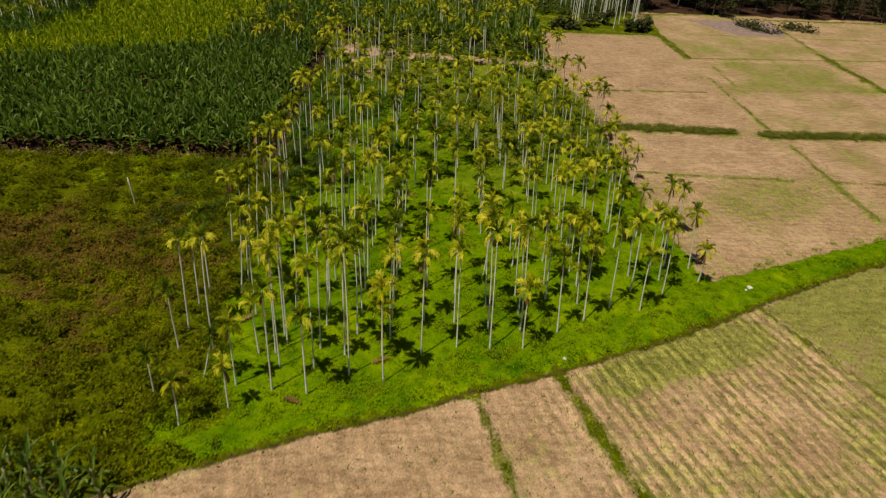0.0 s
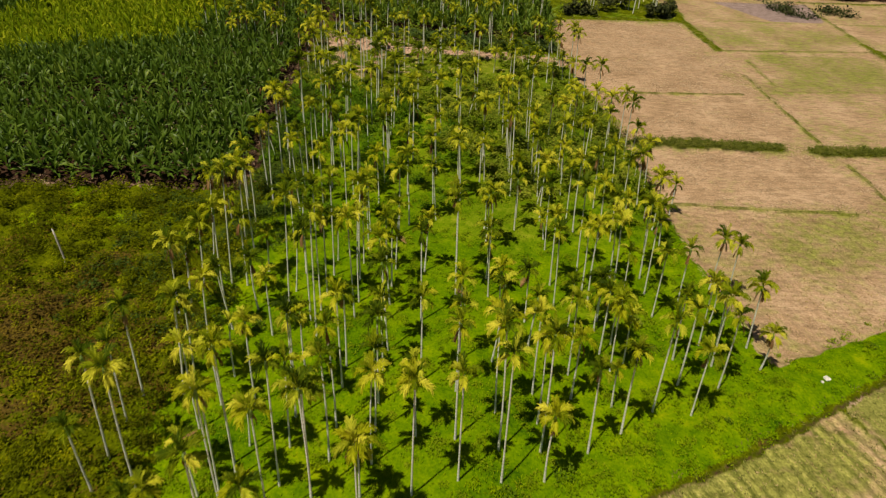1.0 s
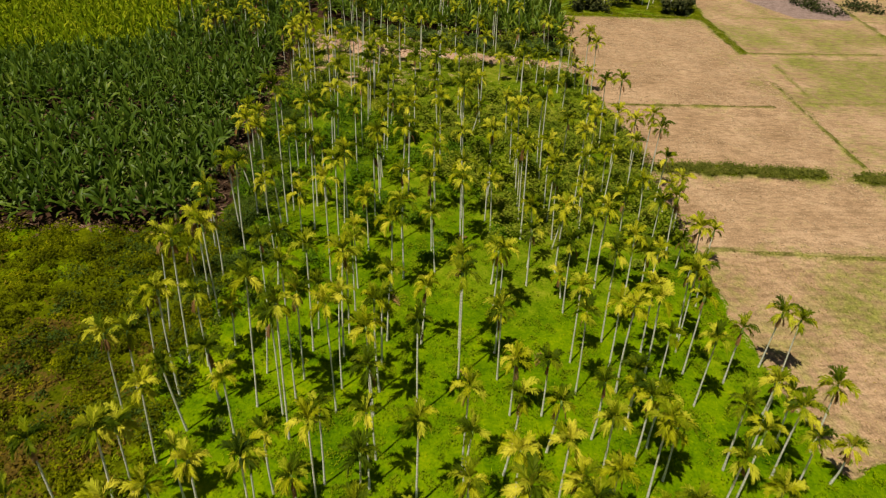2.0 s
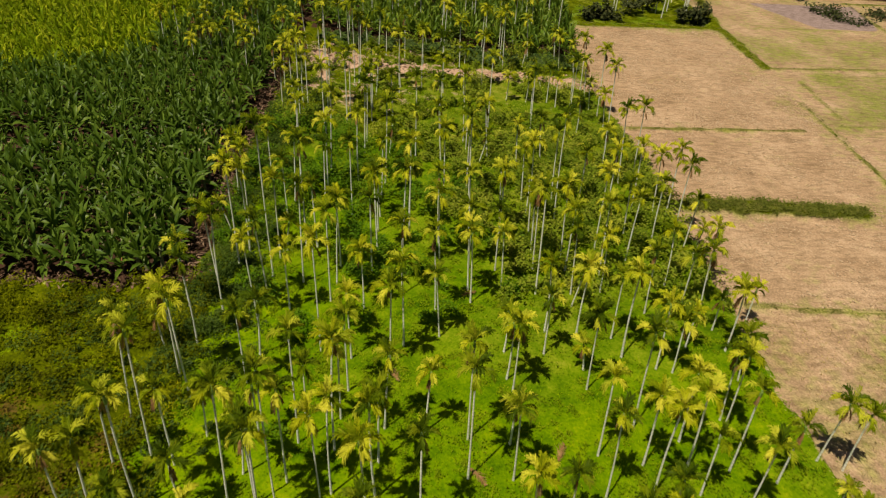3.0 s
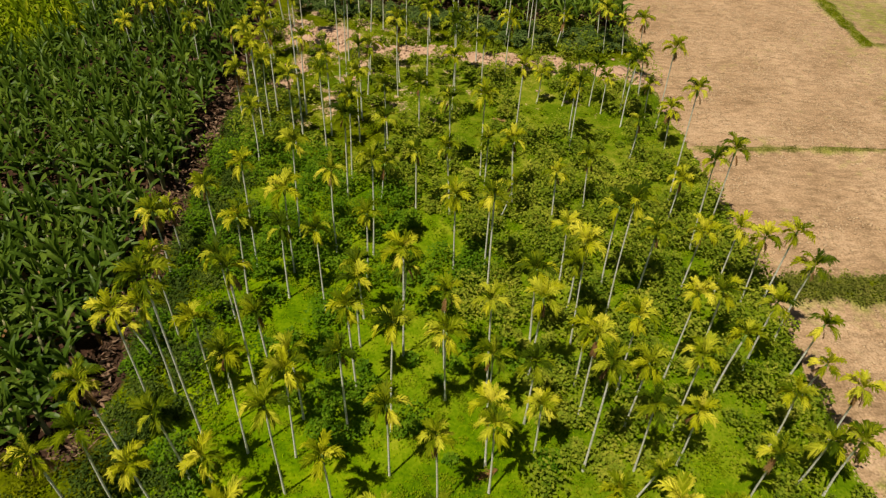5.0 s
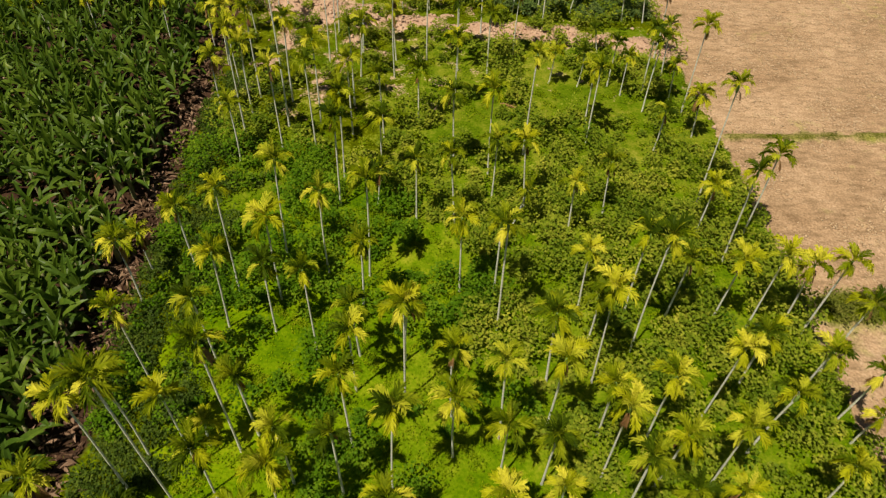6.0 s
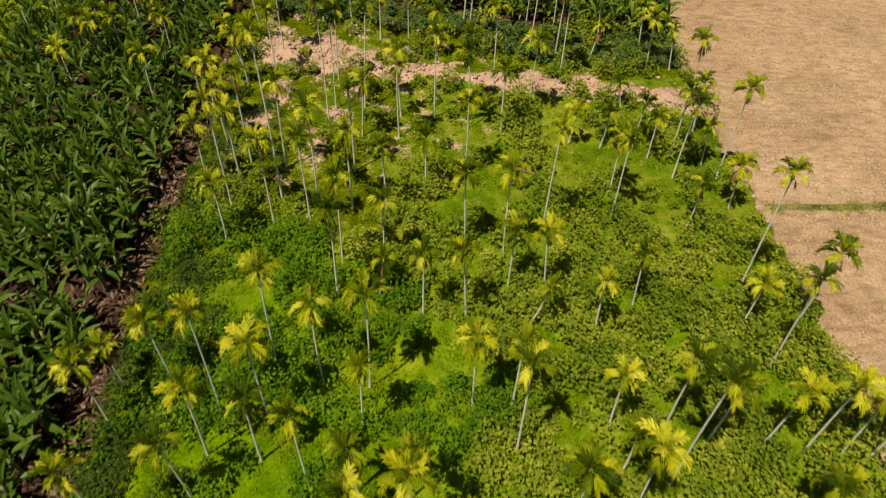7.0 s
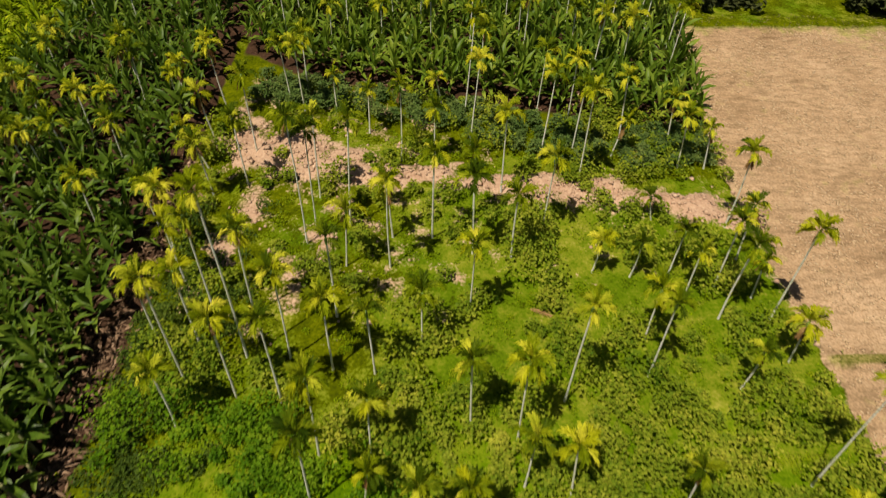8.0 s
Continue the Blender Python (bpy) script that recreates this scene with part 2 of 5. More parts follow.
    dry = mix(mat, dry, ramp(mat, world_noise(mat, 7.0, 4.0), [(0.34, (0.74, 0.72, 0.69)), (0.5, (1.06, 1.05, 1.05)), (0.66, (1.3, 1.28, 1.27))]), 0.75, "MULTIPLY")
    swing = node(mat, "ShaderNodeMapping", Rotation=(0, 0, radians(-16)))
    wire(mat, lanes.outputs["Position"], swing.inputs["Vector"])
    rows = node(mat, "ShaderNodeTexWave", Scale=0.33, Distortion=2.6, Detail=4.0, Detail_Scale=1.6)
    wire(mat, swing.outputs["Vector"], rows.inputs["Vector"])
    drawn_rows = node(mat, "ShaderNodeMapping", Scale=(1.0, 0.24, 1.0))
    wire(mat, swing.outputs["Vector"], drawn_rows.inputs["Vector"])
    dashes = node(mat, "ShaderNodeTexNoise", Scale=2.6, Detail=4.0, Roughness=0.65)
    wire(mat, drawn_rows.outputs["Vector"], dashes.inputs["Vector"])
    cut = mix(mat, dashes.outputs["Fac"], rows.outputs["Fac"], 0.17)
    ploughed = tree.nodes.new("ShaderNodeAttribute")
    ploughed.attribute_name = "cover"
    strength = maths(mat, "MULTIPLY", ploughed.outputs["Alpha"], maths(mat, "ADD", mid, 0.25, True), True)
    streaks = ramp(mat, cut, [(0.40, (0.40, 0.48, 0.29)), (0.46, (0.78, 0.80, 0.66)), (0.52, (1.14, 1.13, 1.08)), (0.60, (1.62, 1.57, 1.52))])
    dry = mix(mat, dry, streaks, strength, "MULTIPLY")
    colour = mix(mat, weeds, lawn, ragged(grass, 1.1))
    colour = mix(mat, colour, brown, ragged(soil, 0.35))
    colour = mix(mat, colour, pink, ragged(earth, 0.7))
    colour = mix(mat, colour, dry, ragged(field, 0.3))
    wire(mat, colour, surface.inputs["Base Color"])
    lift = mix(mat, mix(mat, fine, mid, 0.45), cut, maths(mat, "MULTIPLY", strength, 0.6))
    bump(mat, surface, lift, 0.9, 0.12)
    return mat


GROUND = ground_material()


# ---- mesh helpers ----
def mesh_of(name, verts, faces, material, smooth=False):
    mesh = bpy.data.meshes.new(name)
    mesh.from_pydata([tuple(v) for v in verts], [], faces)
    mesh.materials.append(material)
    if smooth:
        mesh.polygons.foreach_set("use_smooth", [True] * len(mesh.polygons))
    mesh.update()
    return mesh


def big_mesh(name, verts, sizes, loops, material):
    """A mesh from numpy arrays: corners, the number of corners of each face, and the corner indices."""
    mesh = bpy.data.meshes.new(name)
    verts, sizes, loops = np.asarray(verts, np.float32), np.asarray(sizes, np.int32), np.asarray(loops, np.int32)
    mesh.vertices.add(len(verts))
    mesh.vertices.foreach_set("co", verts.ravel())
    mesh.loops.add(len(loops))
    mesh.loops.foreach_set("vertex_index", loops)
    mesh.polygons.add(len(sizes))
    mesh.polygons.foreach_set("loop_start", np.r_[0, np.cumsum(sizes)[:-1]].astype(np.int32))
    mesh.update(calc_edges=True)
    mesh.materials.append(material)
    return mesh


def piece(name, mesh, parent, m=None, label=""):
    ob = new(name, mesh)
    ob.parent = parent
    if m is not None:
        ob.matrix_basis = m
    return tagged(ob, label)


def part(name, bm, material, parent, label=""):
    mesh = bpy.data.meshes.new(name)
    bm.to_mesh(mesh)
    bm.free()
    mesh.materials.append(material)
    return piece(name, mesh, parent, None, label)


def tube(points, radii, sides=7):
    """Corners and faces of a tapered tube along points."""
    verts, faces = [], []
    for i, (p, r) in enumerate(zip(points, radii)):
        p = Vector(p)
        ahead = (Vector(points[min(i + 1, len(points) - 1)]) - Vector(points[max(i - 1, 0)])).normalized()
        side = ahead.cross(Vector((0.31, 0.95, 0.05))).normalized()
        up = side.cross(ahead)
        for k in range(sides):
            a = 2 * math.pi * k / sides
            verts.append(p + (side * math.cos(a) + up * math.sin(a)) * r)
    for i in range(len(points) - 1):
        for k in range(sides):
            a, b = i * sides + k, i * sides + (k + 1) % sides
            faces.append((a, b, b + sides, a + sides))
    n = len(verts) - sides
    faces.append(tuple(range(n, n + sides)))
    return verts, faces


def leaf_cards(name, centres, length, width, material, lift=0.35, spread=1.0, seed=0, flat=0.0, slim=False):
    """Loose folded leaves: each has a base, two shoulders off its midrib and a tip."""
    r = np.random.default_rng(seed)
    n = len(centres)
    turn = r.uniform(0, 2 * np.pi, n)
    rise = r.normal(lift, spread * 0.4, n)
    ahead = np.stack([np.cos(turn) * np.cos(rise), np.sin(turn) * np.cos(rise), np.sin(rise)], 1)
    side = np.stack([-np.sin(turn), np.cos(turn), r.normal(0, 0.35, n)], 1)
    size = r.uniform(0.65, 1.35, (n, 1))
    lengths, widths = size * length, size * width
    drop = np.array([0, 0, 1.0]) * widths * 0.35
    a = centres
    mid = a + ahead * lengths * 0.5
    tip = a + ahead * lengths - drop * (1 - flat)
    if slim:
        verts = np.stack([a + side * widths * 0.5, a - side * widths * 0.5, tip], 1).reshape(-1, 3)
        return big_mesh(name, verts, np.full(n, 3), np.arange(3 * n), material)
    verts = np.stack([a, mid + side * widths * 0.5 - drop * 0.4, tip, mid - side * widths * 0.5 - drop * 0.4], 1).reshape(-1, 3)
    return big_mesh(name, verts, np.full(n, 4), np.arange(4 * n), material)


# ---- the plan of the land ----
def waves(x, y, size, seed):
    """Smooth unevenness between about -1 and 1, with features of that size."""
    r = np.random.default_rng(seed)
    out = 0
    for _ in range(7):
        a, k, p = r.uniform(0, 2 * np.pi), r.uniform(0.6, 1.6) * 2 * np.pi / size, r.uniform(0, 2 * np.pi)
        out = out + np.sin((np.cos(a) * x + np.sin(a) * y) * k + p)
    return out / 3.5


def smooth(low, high, v):
    s = np.clip((v - low) / (high - low), 0, 1)
    return s * s * (3 - 2 * s)


def bank_low(x):
    return np.interp(x, [-90, -26, -14.1, -4.6, 1.6, 7.1, 14.1, 24.7, 34.4, 42.8, 51.3, 95], [0, 22.7, 27.6, 31.4, 33.3, 35.6, 37.9, 42.3, 47.2, 51.4, 54.7, 72])


def bank_high(x):
    return bank_low(x) + np.interp(x, [-26, 0, 24, 31, 41, 55, 120], [3.6, 3.4, 4.8, 5.6, 4.4, 4.0, 4.6])


def plot_right(y):
    return np.interp(y, [28, 51, 65, 89, 112, 122, 131, 138.5, 153, 200], [31.4, 31.0, 29.9, 30.3, 30.2, 29.4, 29.2, 29.8, 31.6, 36])


def plot_left(y):
    return np.interp(y, [28, 57, 79, 110, 130, 200], [-16.0, -16.5, -15.4, -15.4, -14.5, -13.6])


def near_line(x, y, a, b, width):
    """1 on the line from a to b, 0 beyond its half width."""
    (ax, ay), (bx, by) = a, b
    t = np.clip(((x - ax) * (bx - ax) + (y - ay) * (by - ay)) / ((bx - ax) ** 2 + (by - ay) ** 2), 0, 1)
    d = np.hypot(x - ax - t * (bx - ax), y - ay - t * (by - ay)) + waves(x, y, 4.0, 5) * width * 0.14
    return 1 - smooth(width * 0.32, width * 0.68, d)


# Low earth bunds between the paddy fields: ends, width, height, how green.
BUNDS = [
    ((31.5, 76.8), (51.6, 75.4), 1.0, 0.13, 0.8), ((57.5, 75.2), (125, 71), 1.0, 0.15, 0.8),
    ((31, 111.6), (54.8, 112.5), 1.15, 0.18, 0.85), ((61.5, 135.9), (125, 141), 1.1, 0.22, 0.75), ((33, 155.6), (58, 156.6), 2.6, 0.35, 1.0),
    ((66.3, 159.6), (93.8, 158.4), 1.1, 0.22, 0.7), ((94.3, 158.6), (150, 161), 1.1, 0.25, 0.8), ((60.5, 157), (65, 180), 2.0, 0.3, 0.9),
    ((90.6, 114.5), (92.5, 142.4), 2.3, 0.4, 1.0), ((92.5, 142.4), (97.8, 178.6), 1.5, 0.3, 0.8), ((60.8, 155.8), (60.2, 136.4), 2.3, 0.3, 0.95),
    ((63.6, 131), (62.3, 118), 1.0, 0.1, 0.7), ((59.3, 122), (57.7, 94.5), 1.0, 0.14, 0.85), ((57.9, 88), (56.5, 64.6), 1.1, 0.16, 0.8),
    ((61, 114.2), (90, 116.6), 1.0, 0.1, 0.6), ((6.7, 35.6), (9.8, 20), 1.0, 0.2, 0.9), ((13.4, 37.9), (18.4, 20), 1.3, 0.2, 1.0), ((33.8, 47), (40.4, 30), 0.8, 0.2, 0.9),
    ((97.8, 179.1), (150, 181), 2.2, 0.3, 0.9), ((65.3, 180.2), (97.7, 185.5), 1.8, 0.3, 0.9),
]
HEDGES = [((32.4, 93.1), (50.6, 92.1), 2.3), ((55.8, 91.3), (130, 92.8), 2.3)]


def land(x, y):
    """Cover weights and height of the ground at places x, y."""
    x, y = np.asarray(x, float), np.asarray(y, float)
    low, high, right, left = bank_low(x), bank_high(x), plot_right(y), plot_left(y)
    below = 1 - smooth(-0.35, 0.35, y - low + waves(x, y, 3.5, 1) * 0.18)
    east = smooth(-0.4, 0.4, x - right + waves(x, y, 4.0, 2) * 0.35) * smooth(-0.3, 0.6, y - high + waves(x, y, 3.5, 15) * 0.2)
    verge = smooth(-0.6, 0.8, y - np.interp(x, [31, 60], [155.0, 156.2]) + waves(x, y, 4.0, 51) * 0.4) * (1 - smooth(60, 62, x)) * (1 - smooth(186, 190, y))
    field = np.maximum(below, east) * (1 - verge)
    wood_floor = smooth(183, 186, y + waves(x, y, 6.0, 58)) * smooth(-45, -40, x)
    field = field * (1 - wood_floor)
    mauve = smooth(77.5, 80, x + 0.4 * (y - 168)) * (1 - smooth(95, 97, x - 0.25 * (y - 168))) * smooth(159.6, 160.8, y) * (1 - smooth(176.5, 178, y))
    bank = smooth(-0.4, 0.4, y - low) * (1 - smooth(-0.6, 0.6, y - high))
    plot = smooth(-0.9, 0.9, x - left + waves(x, y, 6.0, 3) * 1.1) * (1 - east) * (1 - below)
    fade = smooth(-2, 8, x - left + waves(x, y, 6.0, 3) * 2.2)
    grass = np.maximum(plot * fade * (1 - smooth(138, 144, y) * 0.7), bank * smooth(-19, -9, x))
    grass = grass * (1 - smooth(103, 112, y) * (1 - 0.75 * smooth(-2, 7, x) * (1 - smooth(126, 131, y))) * np.clip(0.68 + 0.4 * waves(x, y, 7.0, 40), 0.2, 1)) * (1 - bank * (1 - smooth(0.2, 1.1, y - low + waves(x, y, 3.0, 41) * 0.3)))
    banana = (1 - smooth(-0.5, 0.5, x - left)) * smooth(-0.4, 0.4, y - 78.2 + waves(x, y, 7.0, 4) * 0.5)
    young = smooth(-2, 2, y - np.interp(x, [-88, -66, -54, -39, -34, -32, -26], [110, 111.5, 115.4, 122, 126.5, 148, 172]))
    strip = np.exp(-((x - left + 0.5 + waves(x, y, 5.0, 19) * 0.6) / 1.3) ** 2) * smooth(77, 79, y) * (1 - smooth(122, 130, y))
    soil = np.maximum(np.maximum(np.maximum(wood_floor, banana * (1 - 0.85 * young)), plot * smooth(-1.5, 1.0, y - np.interp(x, [-12, -8, -4, 5, 14, 24, 29], [147, 144, 142.5, 140.5, 138.8, 136.5, 136.5]))), strip)
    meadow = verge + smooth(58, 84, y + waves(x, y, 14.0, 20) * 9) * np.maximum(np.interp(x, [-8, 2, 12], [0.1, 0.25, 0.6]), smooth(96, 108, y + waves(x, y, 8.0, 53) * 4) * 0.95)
    grass = np.maximum(np.maximum(grass, banana * young * 0.55), verge * (0.4 + 0.3 * waves(x, y, 6.0, 52)))
    ridge = np.zeros_like(x)
    bund = np.zeros_like(x)
    for a, b, width, tall, leafy in BUNDS:
        on = near_line(x, y, a, b, width)
        bund = np.maximum(bund, on * leafy)
        ridge = np.maximum(ridge, on * tall)
    for a, b, width in HEDGES:
        on = near_line(x, y, a, b, width * 1.25)
        bund = np.maximum(bund, on)
        ridge = np.maximum(ridge, on * 0.35)
    field = field * (1 - 0.64 * np.minimum(bund, 1))
    waste = (1 - plot) * (1 - np.maximum(below, east)) * (1 - banana) * (1 - bank)
    grass = np.maximum(grass, waste * smooth(60, 72, y) * smooth(-44, -30, x) * (0.32 + 0.3 * waves(x, y, 8.0, 21)))
    # sprouting stubble
    green = 0.30 + 0.2 * waves(x, y, 13.0, 6)
    px, py = x + 2.2 * waves(x, y, 9.0, 25), y + 1.2 * waves(x, y, 8.0, 26)
    green += 0.38 * smooth(37, 43, px) * (1 - smooth(48, 55, px)) * smooth(62, 67, py) * (1 - smooth(72, 76, y))
    green += 0.4 * smooth(62, 69, px) * (1 - smooth(84, 91, px)) * smooth(112, 119, py) * (1 - smooth(134, 136, y))
    green += 0.3 * smooth(59, 64, px) * (1 - smooth(88, 93, px)) * smooth(138, 144, py) * (1 - smooth(152, 156, y))
    green += 0.6 * smooth(-0.5, 1.2, x - 34.8 - (46 - y) * 0.37) * below
    green += 0.12 * smooth(16, 19, x) * below + 0.5 * below * near_line(x, y, (17, 38.4), (30, 43.0), 6.0)
    green -= 0.35 * smooth(94, 96, y) * (1 - smooth(152, 155, y)) * (1 - smooth(53, 58, x))
    green -= 0.35 * smooth(77.5, 79, y) * (1 - smooth(89, 91, y)) * (1 - smooth(52, 56, x)) + 0.25 * below * (1 - smooth(13, 16, x))
    green += 0.42 * bund
    rust = np.exp(-(((x + 30) / 15) ** 2 + ((y - 56) / 8.5) ** 2)) * 0.8 + 0.24 * waves(x, y, 9.0, 8) + 0.22 * waves(x * 0.6 + y * 0.3, y * 1.4 - x * 0.5, 3.4, 18) + 0.25 * smooth(28, 42, -x) * (1 - smooth(55, 75, y))
    rust = rust + 0.42 * np.exp(-(((x + 24) / 7) ** 2 + ((y - 45) / 8) ** 2))
    rust = rust * (1 - np.maximum(below, east)) + mauve
    # turned pink earth: the long heap across the plot and the bare spots round it
    heap_y = np.interp(x, [-12, -9, -4, 0, 4, 9, 16, 22, 29], [132.4, 131.9, 131.0, 129.6, 129.2, 127.8, 127.2, 126.4, 124.6])
    heap_wide = np.interp(x, [-12.5, -11, -4, 0, 1.5, 5, 10, 16, 29], [1.2, 2.7, 3.2, 1.9, 0.9, 1.2, 1.6, 2.1, 1.7])
    heap = np.exp(-((y - heap_y + waves(x, y, 4.5, 9) * 0.8 + waves(x, y, 1.7, 49) * 0.35) / heap_wide) ** 2) * smooth(-13.2, -11.0, x)
    earth = plot * heap * np.clip(1.0 + 0.3 * waves(x, y, 3.0, 48), 0.6, 1.25)
    spots = plot * smooth(106, 120, y) * (1 - smooth(142, 146, y)) * (0.30 + 0.30 * waves(x, y, 4.6, 10) + 0.14 * waves(x, y, 1.6, 42)) * np.interp(x, [-14, -11, 6, 12, 29], [0.6, 1.15, 0.85, 0.6, 0.55])
    earth = np.maximum(earth, spots)
    earth = np.maximum(earth, (0.22 + 0.25 * waves(x, y, 7.0, 23)) * np.exp(-((y - 78.2 + waves(x, y, 6.0, 4) * 0.4) / 0.5) ** 2) * (1 - smooth(-0.7, 0.7, x - left)))
    earth = np.maximum(earth, strip * (0.15 + 0.42 * waves(x, y, 3.5, 24)))
    earth = np.maximum(earth, banana * (-0.05 + 0.25 * waves(x, y, 5.0, 11) + 0.15 * smooth(112, 120, y)) * (1 - young))
    earth = np.maximum(earth, 0.58 * near_line(x, y, (60.6, 134), (59.6, 108), 2.6))
    earth = np.maximum(earth, 0.42 * np.exp(-((x - right) / 0.6) ** 2) * smooth(0, 3, y - high) * (1 - below))
    earth = np.maximum(earth, (0.3 + 0.25 * waves(x, y, 6.0, 29)) * np.exp(-((y - low + 0.3) / 0.5) ** 2))
    soil = np.maximum(soil, 0.6 * np.exp(-((y - low - 0.1) / 0.4) ** 2))
    z = -0.16 * np.maximum(below, east) + ridge + 0.04 * waves(x, y, 3.2, 12)
    z = z + bank * 0.35 * np.sin(np.clip((y - low) / np.maximum(high - low, 0.1), 0, 1) * np.pi)
    z = z + plot * (0.07 * waves(x, y, 5.0, 13) + (0.55 + 0.25 * waves(x, y, 2.6, 47)) * heap)
    z = z + (1 - plot) * (1 - np.maximum(below, east)) * (0.34 * waves(x * 0.5 + y * 0.45, x * 1.1 - y * 0.8, 4.2, 14) + 0.17 * waves(x * 0.5 + y * 0.45, x * 1.1 - y * 0.8, 1.9, 16))
    furrows = np.maximum(below * np.interp(x, [10, 17], [0.25, 0.95]) * (1 - smooth(-0.5, 0.8, x - 34.8 - (46 - y) * 0.37)), 0.18 * east * (1 - smooth(75, 77, y))) * np.clip(0.85 + 0.4 * waves(x, y, 7.0, 17), 0, 1)
    cover = np.stack([field, grass, soil, furrows], -1)
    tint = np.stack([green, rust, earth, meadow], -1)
    return np.clip(cover, 0, 1), np.clip(tint, 0, 1), z


# ---- the ground ----
gx = np.r_[-3000, -1200, -500, -220, -130, np.arange(-92, -62, 1.0), np.arange(-62, 66, 0.5), np.arange(66, 124.01, 1.0), 150, 190, 300, 700, 1500, 3000]
gy = np.r_[-3000, -1200, -500, -180, -70, -20, 0, np.arange(14, 150, 0.5), np.arange(150, 206.01, 1.0), 230, 280, 400, 900, 1700, 3000]
mx, my = np.meshgrid(gx, gy)
cover, tint, mz = land(mx.ravel(), my.ravel())
cells = (np.arange(len(gy) - 1)[:, None] * len(gx) + np.arange(len(gx) - 1)[None, :]).ravel()
corners = np.stack([cells, cells + 1, cells + 1 + len(gx), cells + len(gx)], 1)
ground_mesh = big_mesh("ground", np.stack([mx.ravel(), my.ravel(), mz], 1), np.full(len(corners), 4), corners.ravel(), GROUND)
for key, values in (("cover", cover), ("tint", tint)):
    layer = ground_mesh.attributes.new(key, "FLOAT_COLOR", "POINT")
    layer.data.foreach_set("color", values.astype(np.float32).ravel())
ground_mesh.polygons.foreach_set("use_smooth", [True] * len(ground_mesh.polygons))
heights = mz.reshape(mx.shape)


def ground_z(x, y):
    """Height of the ground sheet at a place, between its corners."""
    i, j = np.searchsorted(gx, x) - 1, np.searchsorted(gy, y) - 1
    u, w = (x - gx[i]) / (gx[i + 1] - gx[i]), (y - gy[j]) / (gy[j + 1] - gy[j])
    near, far = heights[j, i] * (1 - u) + heights[j, i + 1] * u, heights[j + 1, i] * (1 - u) + heights[j + 1, i + 1] * u
    return float(near * (1 - w) + far * w)


tagged(new("ground", ground_mesh), "farmland with green plantation grass, olive weeds and tan harvested fields", "ground", kind="structure")


# ---- areca palms ----
def frond_mesh(name, material, seed, pairs=25, reach=1.55, start=1.05, end=-0.75, leaf=0.5, segments=7):
    """One arching pinnate frond that leaves its crown along +x."""
    r = random.Random(seed)
    points, here, angle = [], Vector((0, 0, 0)), start
    for i in range(segments + 1):
        points.append(here.copy())
        angle = start + (end - start) * (i / segments) ** 1.2
        here = here + Vector((math.cos(angle), r.uniform(-0.03, 0.03), math.sin(angle))) * (reach / segments) * 1.15
    verts, faces = tube(points, [0.028 - 0.020 * i / segments for i in range(segments + 1)], 3)
    for i in range(pairs):
        s = 0.16 + 0.84 * (i + 0.5) / pairs
        at = s * segments
        k = min(int(at), segments - 1)
        root = points[k].lerp(points[k + 1], at - k)
        ahead = (points[k + 1] - points[k]).normalized()
        up = Vector((-ahead.z, 0, ahead.x))
        size = leaf * (0.55 + 0.9 * math.sin(math.pi * min(s * 0.95, 1.0)) * 0.6) * r.uniform(0.85, 1.12)
        for sign in (-1, 1):
            lie = (Vector((0, sign, 0)) * r.uniform(0.42, 0.68) + ahead * r.uniform(0.8, 1.15) + up * r.uniform(-0.05, 0.3)).normalized()
            knee = root + lie * size * 0.55
            tip = root + lie * size * 0.93 + Vector((0, 0, -1)) * size * r.uniform(0.12, 0.55)
            across = (ahead + Vector((0, 0, r.uniform(-0.35, 0.35)))) * 0.06 * (0.7 + size)
            n = len(verts)
            verts += [root - across * 0.5, root + across * 0.6, knee + across * 0.9, knee - across * 0.9, tip]
            faces += [(n, n + 1, n + 2, n + 3), (n + 3, n + 2, n + 4)]
    return mesh_of(name, verts, faces, material)


def spear_mesh(name, material):
    return frond_mesh(name, material, 77, 9, 1.15, 1.5, 1.0, 0.34)


FRONDS = [[frond_mesh("frond", m, 10 * k + v, 17, (1.35, 1.45, 1.4, 1.2)[v], (1.4, 1.15, 0.75, 0.15)[v], (0.2, -0.6, -1.15, -1.6)[v], 0.82) for v in range(4)] for k, m in enumerate(FROND)]
SPEARS = [spear_mesh("spear", m) for m in FROND]
DRY_FRONDS = [frond_mesh("dry_frond", DRY, 300 + v, 14, 1.15, -0.9 - 0.25 * v, -1.6, 0.42) for v in range(2)]


def trunk_mesh(seed):
    r = random.Random(seed)
    sway, phase = r.uniform(0.0, 0.016), r.uniform(0, 6.28)
    points = [(math.cos(phase) * sway * math.sin(math.pi * i / 6), math.sin(phase) * sway * math.sin(math.pi * i / 6), i / 6) for i in range(7)]
    verts, faces = tube([(x * 6, y * 6, z) for x, y, z in points], [0.09, 0.064, 0.058, 0.055, 0.053, 0.05, 0.046], 8)
    return mesh_of("trunk", verts, faces, BARK, True)


TRUNKS = [trunk_mesh(s) for s in range(5)]
v, f = tube([(0, 0, -0.5), (0, 0, -0.3), (0, 0, -0.05), (0, 0, 0.12)], [0.07, 0.10, 0.085, 0.045], 8)
CROWNSHAFT = mesh_of("crownshaft", v, f, SHAFT, True)
PALM_LABELS = ("slender areca palm with golden fronds, pale ringed trunk", "slender areca palm with lime green fronds, pale trunk", "slender areca palm with dark green fronds, pale trunk")


